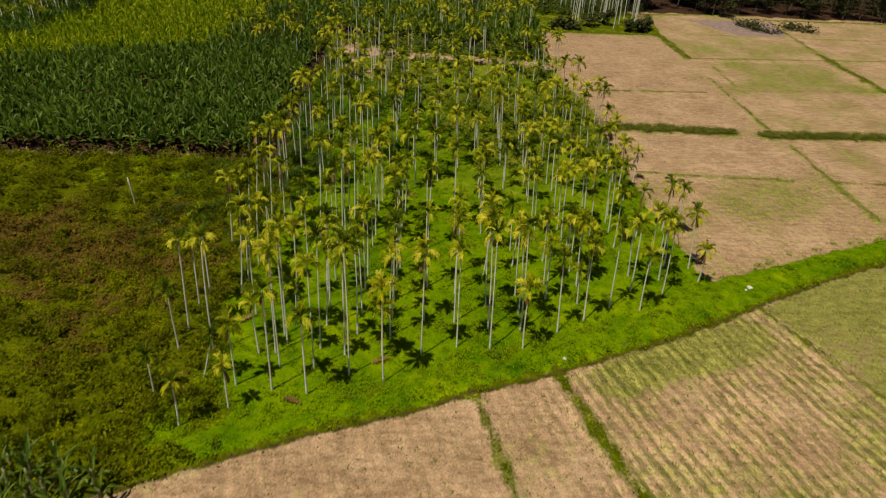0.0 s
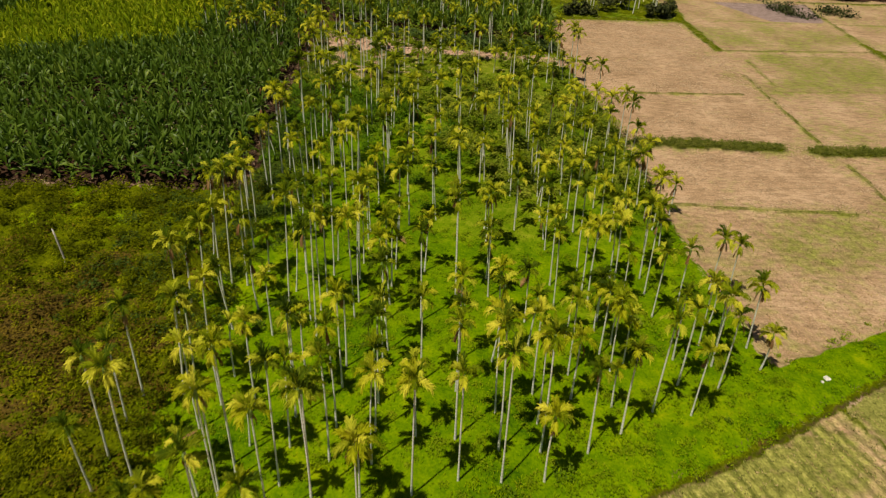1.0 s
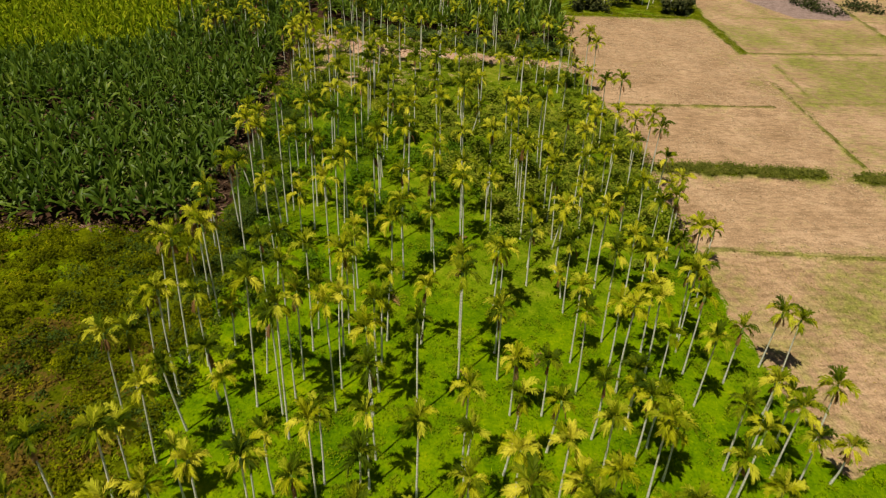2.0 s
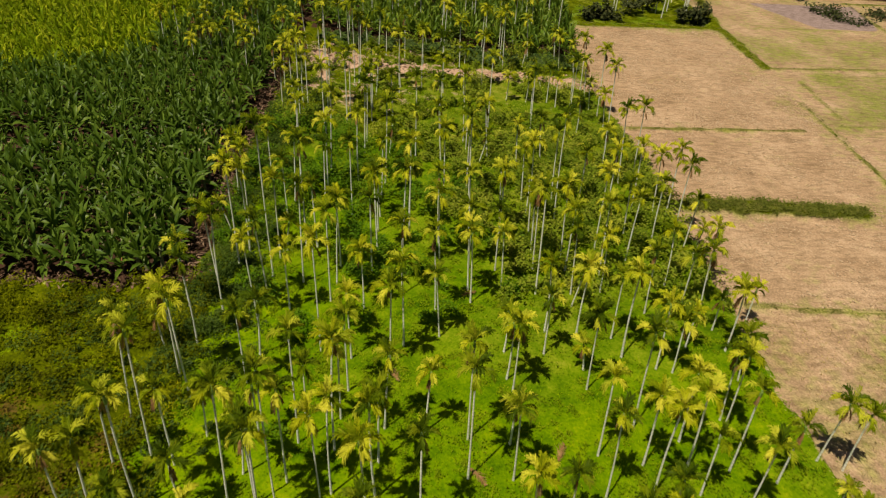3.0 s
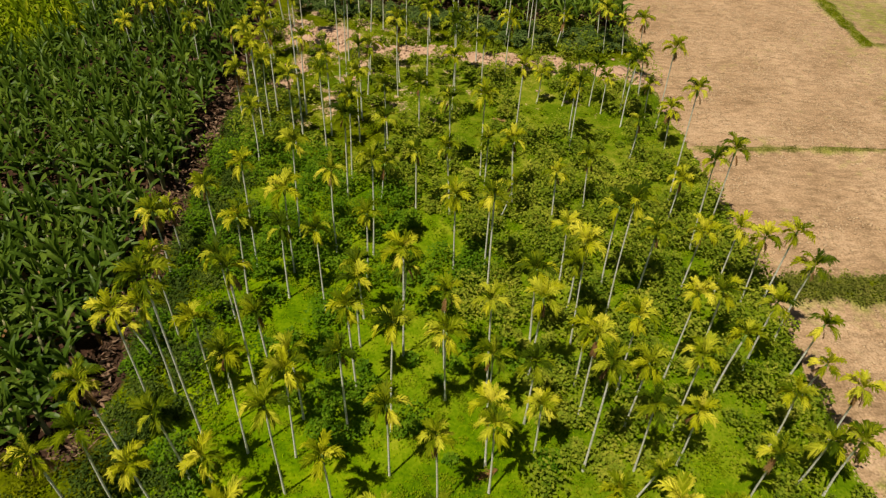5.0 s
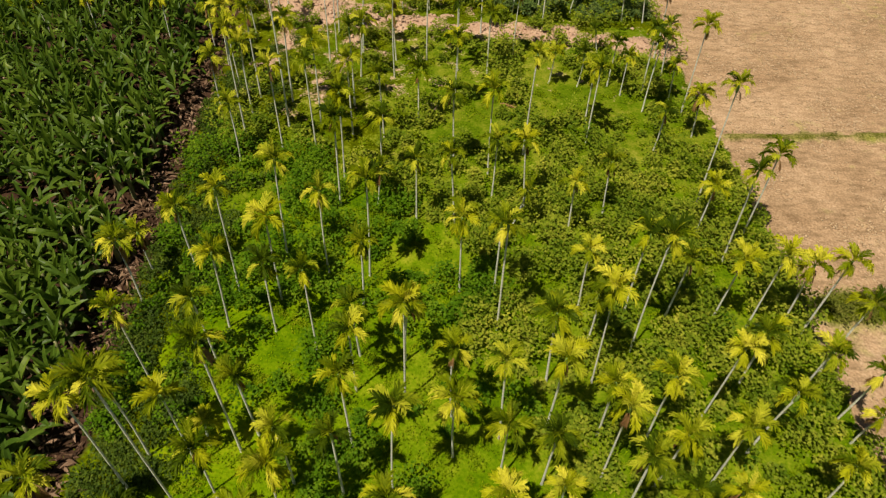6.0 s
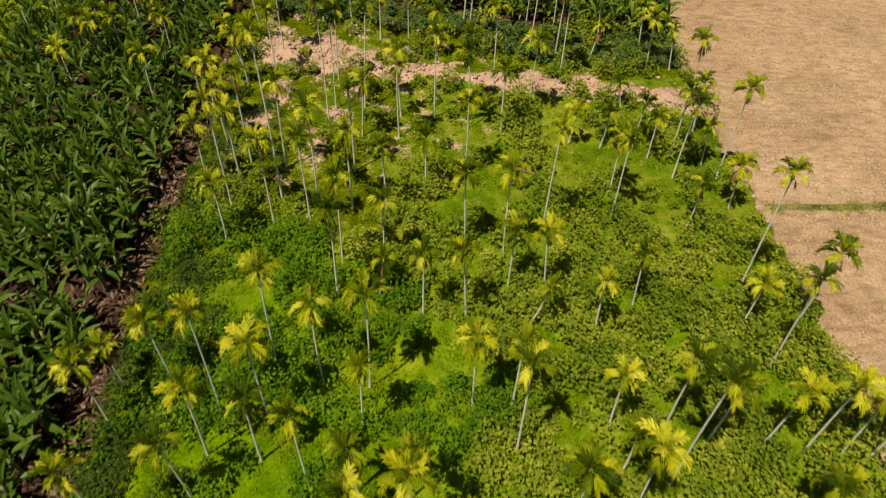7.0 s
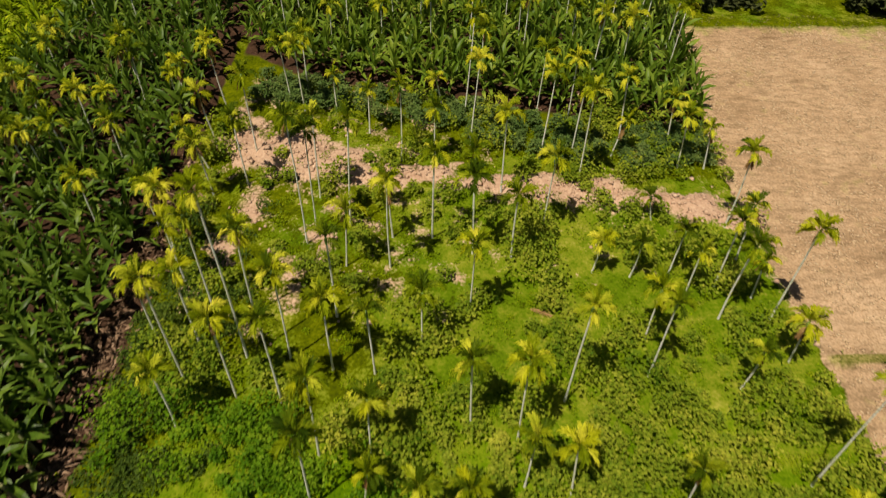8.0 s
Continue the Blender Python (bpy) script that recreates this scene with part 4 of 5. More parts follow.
def banana_plant(x, y, tall, r, group="bananas in the field", slim=False):
    plant = new("banana_plant")
    plant.empty_display_size = 0.3
    plant.matrix_basis = Matrix.Translation((x, y, ground_z(x, y) - 0.03))
    piece("stem", BANANA_STEM, plant, Matrix.Scale(tall, 4), "green-brown stem")
    for k, m in leaf_poses(r, tall):
        piece("leaf", SLIM_LEAVES[k] if slim else BANANA_LEAVES[k], plant, m)
    if r.random() < 0.4:
        droop = Matrix.Translation((0.05, 0, 1.25 * tall)) @ Euler((0, 1.0, r.uniform(0, 6.28))).to_matrix().to_4x4()
        piece("dry_leaf", DRY_LEAF, plant, droop, "withered brown hanging leaf")
    label = "banana plant with slim dark green leaves beside the bank" if slim else "leafy banana plant with broad dark green leaves in brown soil"
    return tagged(plant, label, "banana plant", group)


def joined(name, pieces, material):
    """One mesh of many shapes, each given as (corners, faces, pose)."""
    verts, sizes, loops, n = [], [], [], 0
    for corners, faces, m in pieces:
        m = np.array(m)
        verts.append(np.asarray(corners) @ m[:3, :3].T + m[:3, 3])
        sizes.extend(map(len, faces))
        loops.append(np.fromiter((i for face in faces for i in face), np.int32) + n)
        n += len(corners)
    return big_mesh(name, np.concatenate(verts), sizes, np.concatenate(loops), material)


r = random.Random(21)
LEAF_ARRAYS, SMALL_LEAVES = [[([tuple(p) for p in a], b) for a, b in (banana_leaf_arrays(*shape, segments=count, seed=9 + k) for k, shape in enumerate(LEAF_SHAPES))] for count in (3, 2)]
near_spots, far_dark, far_pale = [], [], []
for i in range(64):
    for j in range(75):
        x, y = -17.4 - i * 1.22 + r.uniform(-0.5, 0.5), 78.9 + j * 1.26 + r.uniform(-0.45, 0.45)
        x += np.interp(y, [79, 110, 130, 180], [0, 0.4, 1.3, 2.0])
        if x < -88 or y > 172 or 100.2 < y < 102.7:
            continue
        border = np.interp(x, [-88, -66, -54, -39, -34, -32, -26], [110, 111.5, 115.4, 122, 126.5, 148, 172])
        pale = y > border + r.uniform(-2, 2) and not (x < -68 and y > 127)
        if y > 118 and x > -33 and r.random() < 0.18:
            continue
        if not pale and x > -42 and y < 124 and i + j > 0:
            near_spots.append((x, y))
        elif pale:
            if waves(x, y, 9.0, 55) + 0.5 * waves(x, y, 3.0, 56) < 0.75:
                far_pale.append((x, y))
        else:
            far_dark.append((x, y))
back_spots = []
for i in range(36):
    for j in range(26):
        x, y = -13 + i * 1.3 + r.uniform(-0.5, 0.5), j * 1.3 + r.uniform(-0.5, 0.5)
        y += np.interp(x, [-12, -8, -4, 5, 14, 24, 29], [148, 144.5, 143, 141, 139.2, 136.8, 136.6])
        if x < plot_right(y) - 0.6 and y < 171:
            back_spots.append((x, y))
near_spots.sort(key=lambda p: math.hypot(p[0] + 16, (p[1] - 95) * 0.7))
for x, y in near_spots[:170]:
    banana_plant(x, y, r.uniform(0.95, 1.45), r)
far_dark += near_spots[170:]


def banana_stand(name, label, spots, material, scale, shapes):
    leaves = []
    for x, y in spots:
        foot = Matrix.Translation((x, y, ground_z(x, y)))
        for k, m in leaf_poses(r, r.uniform(*scale)):
            leaves.append((*shapes[k], foot @ m))
    tagged(new(name, joined(name, leaves, material)), label, "banana plants", kind="stuff")


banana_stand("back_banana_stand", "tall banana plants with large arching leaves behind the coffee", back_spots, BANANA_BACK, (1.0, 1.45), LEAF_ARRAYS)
banana_stand("banana_stand", "dense stand of dark green banana plants", far_dark, BANANA_FAR, (0.9, 1.4), LEAF_ARRAYS)
pale_spots = [(x + r.uniform(-0.7, 0.7), y + r.uniform(-0.7, 0.7)) for x, y in far_pale for _ in range(1)]
banana_stand("young_banana_stand", "dense stand of pale yellow-green young banana plants", pale_spots, BANANA_PALE_FAR, (0.8, 1.25), SMALL_LEAVES)

# a clump of bananas by the bank, in front of the weeds
for x, y in ((-23.6, 25.9), (-22.0, 26.8), (-20.2, 25.4), (-18.4, 26.2), (-20.8, 24.0), (-17.6, 24.6), (-22.8, 23.8), (-25.4, 25.0), (-19.2, 27.4), (-24.8, 27.4), (-17.0, 26.8), (-21.2, 27.8), (-26.6, 26.6), (-19.8, 26.4), (-21.4, 25.2), (-18.8, 25.0), (-23.0, 25.0), (-24.2, 26.2), (-20.6, 26.6), (-22.4, 28.0), (-16.2, 25.6)):
    banana_plant(x, y, r.uniform(1.0, 1.35), r, "bananas by the bank", True)


# withered leaves dropped along the edges of the banana field
litter_rng = np.random.default_rng(85)
edge_y = litter_rng.uniform(78, 128, 2600)
edge = np.stack([plot_left(edge_y) - 0.6 + litter_rng.normal(0, 0.75, 2600), edge_y], 1)
front = np.stack([litter_rng.uniform(-62, -17, 1300), 78.4 + litter_rng.normal(0, 0.6, 1300)], 1)
lane = np.stack([litter_rng.uniform(-50, -17, 1000), 101.4 + litter_rng.normal(0, 0.7, 1000)], 1)
fallen = np.concatenate([edge, front, lane])
fallen = np.c_[fallen, land(fallen[:, 0], fallen[:, 1])[2] + litter_rng.uniform(0.03, 0.45, len(fallen)) ** 1.5]
tagged(new("leaf_litter", leaf_cards("leaf_litter", fallen, 0.75, 0.17, LITTER, -0.05, 0.7, 86)), "withered brown banana leaves littering dark soil", "leaf litter", kind="stuff")


# ---- the areca grove beyond the plot ----
def simple_frond(seed, start, end):
    q = random.Random(seed)
    verts, faces, here = [], [], Vector((0, 0, 0))
    spine = []
    for i in range(5):
        spine.append(here.copy())
        angle = start + (end - start) * i / 4
        here = here + Vector((math.cos(angle), 0, math.sin(angle))) * 0.42
    for i in range(12):
        s = 0.4 + 3.5 * i / 12
        k = min(3, int(s))
        root = spine[k].lerp(spine[k + 1], s - k)
        ahead = (spine[k + 1] - spine[k]).normalized()
        for sign in (-1, 1):
            lie = Vector((0, sign * 0.8, 0)) + ahead * 0.6 + Vector((0, 0, q.uniform(-0.5, 0.1)))
            n = len(verts)
            verts += [root, root + ahead * 0.09, root + lie * 0.5]
            faces.append((n, n + 1, n + 2))
    return [tuple(p) for p in verts], faces


SIMPLE = [simple_frond(1, 1.2, 0.1), simple_frond(2, 0.9, -0.6), simple_frond(3, 0.5, -1.0)]
BARE_TRUNK = tube([(0, 0, 0), (0, 0, 0.5), (0, 0, 1)], [0.11, 0.085, 0.07], 6)
BARE_TRUNK = ([tuple(p) for p in BARE_TRUNK[0]], BARE_TRUNK[1])
grove = []
for _ in range(160):
    grove.append((r.uniform(-38, 62), r.uniform(174, 208), r.uniform(11, 16)))
for _ in range(22):
    grove.append((r.uniform(40, 62), r.uniform(162, 180), r.uniform(11, 15)))
for _ in range(80):
    grove.append((r.uniform(-92, -68), r.uniform(132, 172), r.uniform(4, 6.5)))
trunks, crowns = [], []
for x, y, tall in grove:
    if plot_right(y) < x and y < 160:
        continue
    foot = Matrix.Translation((x, y, ground_z(x, y))) @ Euler((r.uniform(-0.03, 0.03), r.uniform(-0.03, 0.03), 0)).to_matrix().to_4x4()
    trunks.append((*BARE_TRUNK, foot @ Matrix.Diagonal((1, 1, tall, 1))))
    turn = r.uniform(0, 6.28)
    for i in range(9):
        m = foot @ Matrix.Translation((0, 0, tall)) @ Euler((r.uniform(-0.3, 0.3), 0, turn + i * 2.4)).to_matrix().to_4x4() @ Matrix.Scale(r.uniform(0.9, 1.2), 4)
        crowns.append((*SIMPLE[i // 3], m))
tagged(new("grove_trunks", joined("grove_trunks", trunks, BARK)), "pale trunks of a dense areca grove", "palm grove", kind="stuff")
tagged(new("grove_crowns", joined("grove_crowns", crowns, GROVE)), "green and golden crowns of a dense areca grove", "palm grove", kind="stuff")


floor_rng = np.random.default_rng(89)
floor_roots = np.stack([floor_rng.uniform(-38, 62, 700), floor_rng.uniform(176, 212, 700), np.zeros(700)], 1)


# ---- coffee bushes along the back of the plot ----
def bush_points(r, wide, tall, count):
    a, u, w = r.uniform(0, 2 * np.pi, count), r.uniform(0, 1, count) ** 0.45, r.uniform(-0.1, 1, count)
    rim = np.sqrt(np.maximum(0.05, 1 - np.maximum(w, 0) ** 2)) * (0.8 + 0.3 * np.sin(3 * a + w * 4))
    return np.stack([np.cos(a) * u * rim * wide, np.sin(a) * u * rim * wide, tall * (0.45 + 0.5 * w)], 1)


bush_rng = np.random.default_rng(5)
BUSHES = []
for k in range(4):
    BUSHES.append(leaf_cards("foliage", bush_points(bush_rng, 0.95, 1.3, 460), 0.22, 0.12, COFFEE, 0.3, 1.2, k))
v, f = tube([(0, 0, 0), (0.02, 0.01, 0.35), (0, 0.03, 0.8)], [0.04, 0.03, 0.015], 5)
BUSH_STEM = mesh_of("stem", v, f, DARK_BARK)
for i in range(24):
    for j in range(4):
        x = -10.5 + i * 1.75 + r.uniform(-0.4, 0.4)
        y = np.interp(x, [-12, -3, 5, 14, 21, 29], [139.2, 138.2, 135.8, 131.6, 130.6, 131.6]) + j * np.interp(x, [0, 14, 22], [1.1, 1.6, 1.3]) + r.uniform(-0.35, 0.35)
        if x > plot_right(y) - 0.8 or r.random() < 0.08:
            continue
        bush = new("coffee_bush")
        bush.matrix_basis = pose(x, y, ground_z(x, y), 0, 0, r.uniform(0, 360)) @ Matrix.Scale(r.uniform(0.8, 1.25), 4)
        piece("stem", BUSH_STEM, bush)
        piece("foliage", BUSHES[(i + j) % 4], bush)
        tagged(bush, "rounded dark green coffee bush in a planted row", "bush", "coffee bushes behind the earth heap")


# ---- ground plants ----
def scatter(count, box, keep, seed):
    q = np.random.default_rng(seed)
    x, y = q.uniform(box[0], box[1], count), q.uniform(box[2], box[3], count)
    cover, tint, z = land(x, y)
    chosen = q.uniform(0, 1, count) < keep(x, y, cover, tint)
    return np.stack([x, y, z], 1)[chosen]


def spread_leaves(roots, per, wide, tall, seed, uneven=0.4, shell=1.0):
    """Leaves heaped round each root like a low bush."""
    q = np.random.default_rng(seed)
    n = len(roots) * per
    a, u, w = q.uniform(0, 2 * np.pi, n), np.sqrt(q.uniform(0, 1, n)), q.uniform(0, 1, n) ** shell
    size = np.repeat(np.clip(q.lognormal(-0.15, uneven, len(roots)), 0.3, 1.8), per)
    off = np.stack([np.cos(a) * u * wide * size, np.sin(a) * u * wide * size, tall * size * (0.15 + 0.85 * w * np.sqrt(np.maximum(0, 1 - u * u * 0.85)))], 1)
    return np.repeat(roots, per, 0) + off


def shrub_cover(x, y, cover, tint):
    inside = (x > plot_left(y) + 0.6) & (x < plot_right(y) - 0.1) & (y > bank_high(x))
    patch = np.interp(y, [45, 70, 80, 92, 98, 107, 112, 120, 127, 138], [-0.7, -0.4, 0.1, 0.34, 0.6, 0.6, 0.15, 0.1, 0.3, 0.1]) + np.interp(x, [-10, 5, 14], [-0.18, -0.05, 0.3]) * (y > 78) * np.interp(y, [100, 112], [1, 0.1]) + 0.5 * waves(x, y, 9.0, 31) + 0.3 * waves(x, y, 3.5, 30) + 0.04 * (y > 76)
    return inside * np.clip(patch, 0, 1) * (1 - 0.9 * tint[:, 2])


roots = scatter(6000, (-17, 32, 45, 140), shrub_cover, 41)
lush = roots[:, 0] + 3.5 * waves(roots[:, 0], roots[:, 1], 9.0, 54) < np.interp(roots[:, 1], [88, 98, 108, 116], [9, 5, -6, -30])
tagged(new("undergrowth", leaf_cards("undergrowth", spread_leaves(roots[~lush], 120, 0.8, 1.35, 42, 0.55, 0.5), 0.24, 0.16, SHRUB, 0.2, 0.9, 43)), "low broad-leaved olive green undergrowth between the palms", "undergrowth", kind="stuff")
tagged(new("lush_undergrowth", leaf_cards("lush_undergrowth", spread_leaves(roots[lush], 125, 0.8, 1.3, 87, 0.55, 0.5), 0.22, 0.14, LUSH, 0.25, 0.9, 88)), "lush deep green undergrowth between the palms", "undergrowth", kind="stuff")


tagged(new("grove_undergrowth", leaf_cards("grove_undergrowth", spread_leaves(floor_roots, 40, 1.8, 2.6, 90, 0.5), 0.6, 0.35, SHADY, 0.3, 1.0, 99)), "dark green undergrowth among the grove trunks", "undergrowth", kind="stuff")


def herb_cover(x, y, cover, tint):
    inside = (x > plot_left(y) - 1.5) & (x < plot_right(y) - 0.1) & (y > bank_low(x) + 0.6)
    return inside * smooth(-2, 7, x - plot_left(y)) * np.clip(0.4 + 0.5 * waves(x, y, 5.0, 36) + 0.3 * waves(x, y, 1.9, 37) + 0.2 * (y > 75) - 0.25 * smooth(98, 110, y), 0, 1) * (1 - 0.9 * tint[:, 2])


roots = scatter(11000, (-19, 32, 28, 138), herb_cover, 39)
tagged(new("low_herbs", leaf_cards("low_herbs", spread_leaves(roots, 34, 0.5, 0.34, 40), 0.14, 0.085, HERB, 0.5, 1.0, 38, slim=True)), "low tufted bright green herbs under the palms", "herbs", kind="stuff")


# Dark shrubs that also put the shade of the banana edge into leaf colour.
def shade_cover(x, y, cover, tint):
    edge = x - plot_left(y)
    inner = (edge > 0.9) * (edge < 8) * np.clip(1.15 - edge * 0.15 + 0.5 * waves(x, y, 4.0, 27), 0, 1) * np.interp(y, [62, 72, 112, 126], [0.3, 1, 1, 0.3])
    # extra shrubs over the weeds, added to darken the waste ground
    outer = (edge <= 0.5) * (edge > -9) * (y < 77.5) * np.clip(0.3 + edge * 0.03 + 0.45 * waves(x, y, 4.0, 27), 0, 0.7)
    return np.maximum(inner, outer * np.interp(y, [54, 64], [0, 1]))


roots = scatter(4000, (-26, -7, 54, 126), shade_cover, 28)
tagged(new("shady_shrubs", leaf_cards("shady_shrubs", spread_leaves(roots, 70, 0.75, 0.95, 29), 0.2, 0.11, SHADY, 0.3, 1.1, 26, slim=True)), "dark green broad-leaved shrubs, also standing in for shade, beside the bananas", "shrubs", kind="stuff")


def grass_cover(x, y, cover, tint):
    return np.clip(cover[:, 1] * (0.5 + 0.35 * waves(x, y, 5.0, 33)) * (1 - tint[:, 2]) * (1 - 0.75 * smooth(96, 110, y)) * (y < 143), 0, 1)


roots = scatter(150000, (-40, 58, 26, 143), grass_cover, 44)
tagged(new("grass", leaf_cards("grass", roots, 0.24, 0.06, GRASS, 0.8, 0.8, 45)), "bright green short grass under the palms", "grass", kind="stuff")


def bank_cover(x, y, cover, tint):
    low, high = bank_low(x), bank_high(x)
    return ((y > low + 0.4) & (y < high + 1.5)) * smooth(-21, -3, x) * np.clip(0.4 + 0.45 * waves(x, y, 3.5, 34), 0, 1)


roots = scatter(5200, (-22, 64, 22, 68), bank_cover, 46)
tagged(new("bank_herbs", leaf_cards("bank_herbs", spread_leaves(roots, 34, 0.55, 0.42, 47), 0.24, 0.06, GRASS, 0.7, 0.9, 48, slim=True)), "lush green herbs on the raised field bank", "herbs", kind="stuff")


def clump_cover(x, y, cover, tint):
    low, high = bank_low(x), bank_high(x)
    return ((y > low + 0.9) & (y < high + 0.6) & (x > -16)) * np.clip(-0.15 + 0.75 * waves(x, y, 5.0, 91) + 0.3 * waves(x, y, 1.8, 92), 0, 1)


roots = scatter(1500, (-16, 60, 26, 66), clump_cover, 93)
tagged(new("bank_shrubs", leaf_cards("bank_shrubs", spread_leaves(roots, 60, 0.5, 0.6, 94, 0.45, 0.6), 0.2, 0.12, BANK_SHRUB, 0.3, 1.0, 95)), "dark green leafy herbs in clumps on the bank", "herbs", kind="stuff")


def foot_cover(x, y, cover, tint):
    low = bank_low(x)
    return ((y > low - 0.25) & (y < low + 1.3)) * np.clip(0.75 + 0.4 * waves(x, y, 3.0, 96), 0, 1)


roots = scatter(30000, (-24, 64, 22, 62), foot_cover, 97)
tagged(new("bank_foot_grass", leaf_cards("bank_foot_grass", roots, 0.3, 0.07, HEDGE, 0.8, 0.8, 98)), "olive and brown trodden grass at the foot of the bank", "grass", kind="stuff")


def weed_cover(x, y, cover, tint):
    inside = (x < plot_left(y) + 3.5 + 2 * waves(x, y, 5.0, 57)) & (y < 78) & (y > bank_low(x) + 0.7)
    return inside * np.clip(0.5 + 0.6 * waves(x * 0.5 + y * 0.45, x * 1.1 - y * 0.8, 3.0, 35), 0, 1) * (1 - 0.75 * tint[:, 1])


roots = scatter(13000, (-62, -12, 18, 79), weed_cover, 49)
tagged(new("weeds", leaf_cards("weeds", spread_leaves(roots, 42, 0.6, 1.0, 50, 0.6), 0.23, 0.11, WEED, 0.35, 1.1, 51, slim=True)), "olive green creeping weeds on waste ground", "weeds", kind="stuff")


def rust_cover(x, y, cover, tint):
    return (x < -14) * (y < 77) * (y > bank_low(x) + 1.5) * np.clip(tint[:, 1] * 1.1 - 0.1, 0, 1)


roots = scatter(9000, (-62, -13, 26, 79), rust_cover, 52)
tagged(new("rusty_weeds", leaf_cards("rusty_weeds", spread_leaves(roots, 12, 0.7, 0.42, 53), 0.28, 0.13, RUST, 0.4, 1.0, 54)), "withered red-brown weeds on waste ground", "weeds", kind="stuff")


def hedge_cover(x, y, cover, tint):
    on = np.zeros_like(x)
    for a, b, width in HEDGES:
        on = np.maximum(on, near_line(x, y, a, b, width))
    return on * np.clip(0.7 + 0.5 * waves(x, y, 2.2, 32), 0.25, 1)


roots = scatter(15000, (32, 118, 88, 96), hedge_cover, 55)
tagged(new("hedge", leaf_cards("hedge", spread_leaves(roots, 14, 0.45, 0.36, 56), 0.24, 0.10, HEDGE, 0.5, 1.1, 57)), "low rough green hedge along a field bund", "hedge", kind="stuff")


def bund_cover(x, y, cover, tint):
    on = np.zeros_like(x)
    for a, b, width, tall, leafy in BUNDS:
        on = np.maximum(on, near_line(x, y, a, b, width * 1.2) * leafy)
    return on * (y < 158) * np.clip(0.42 + 0.3 * waves(x, y, 2.5, 22), 0.1, 1)


roots = scatter(160000, (4, 116, 20, 158), bund_cover, 58)
tagged(new("bund_grass", leaf_cards("bund_grass", roots, 0.3, 0.08, BUND, 0.8, 0.8, 59)), "dull green grass on the field bunds", "grass", kind="stuff")


# ---- stubble and clods in the fields ----
def stubble_rows(box, keep, step, angle, seed, jitter=0.05):
    """Cut tufts in lines, as they were planted."""
    q = np.random.default_rng(seed)
    span = max(box[1] - box[0], box[3] - box[2])
    u, w = np.meshgrid(np.arange(-span, span, step), np.arange(-span, span, step * 0.55))
    u, w = u.ravel() + q.normal(0, jitter, u.size), w.ravel() + q.normal(0, step * 0.3, u.size)
    x = (box[0] + box[1]) / 2 + u * math.cos(angle) - w * math.sin(angle)
    y = (box[2] + box[3]) / 2 + u * math.sin(angle) + w * math.cos(angle)
    inside = (x > box[0]) & (x < box[1]) & (y > box[2]) & (y < box[3])
    x, y = x[inside], y[inside]
    cover, tint, z = land(x, y)
    chosen = q.uniform(0, 1, len(x)) < keep(x, y, cover, tint)
    return np.stack([x, y, z], 1)[chosen]


def lower_fields(x, y, cover, tint):
    return (cover[:, 0] > 0.5) * np.clip(0.5 + 0.5 * waves(x, y, 3.5, 61), 0, 1)


def green_rows(x, y, cover, tint):
    return (cover[:, 0] > 0.5) * np.clip(0.25 + 0.5 * waves(x, y, 4.0, 63) + 0.4 * waves(x, y, 1.3, 68) + 0.4 * tint[:, 0], 0, 1) * np.interp(x, [10, 18], [0.3, 1.0]) * (x < 34.8 + (46 - y) * 0.37)



roots = stubble_rows((-15, 52, 20, 55), lower_fields, 0.6, radians(16), 62)
east = stubble_rows((29, 66, 52, 77), lower_fields, 0.6, radians(16), 64)
roots = np.repeat(np.concatenate([roots, east]), 3, 0) + rng.normal(0, 0.06, (3 * (len(roots) + len(east)), 3)) * [1, 1, 0]
tagged(new("stubble", leaf_cards("stubble", roots, 0.2, 0.05, STRAW, 0.9, 0.9, 65)), "rows of dry straw stubble in the cut fields", "stubble", kind="stuff")
drills = stubble_rows((-4, 52, 20, 55), green_rows, 0.95, radians(16), 69, 0.06)
drills = np.repeat(drills, 7, 0) + rng.normal(0, 0.09, (7 * len(drills), 3)) * [1, 1, 0]
tagged(new("drilled_regrowth", leaf_cards("drilled_regrowth", drills, 0.22, 0.06, STUBBLE_GREEN, 0.8, 0.9, 70)), "broken rows of olive regrowth in the cut fields", "stubble", kind="stuff")
roots = scatter(90000, (-15, 92, 20, 138), lambda x, y, c, t: (c[:, 0] > 0.5) * np.clip(t[:, 0] * 1.6 - 0.45, 0, 1), 66)
tagged(new("green_stubble", leaf_cards("green_stubble", roots, 0.22, 0.07, STUBBLE_GREEN, 0.8, 0.9, 67)), "yellow-green regrowth in the cut fields", "stubble", kind="stuff")


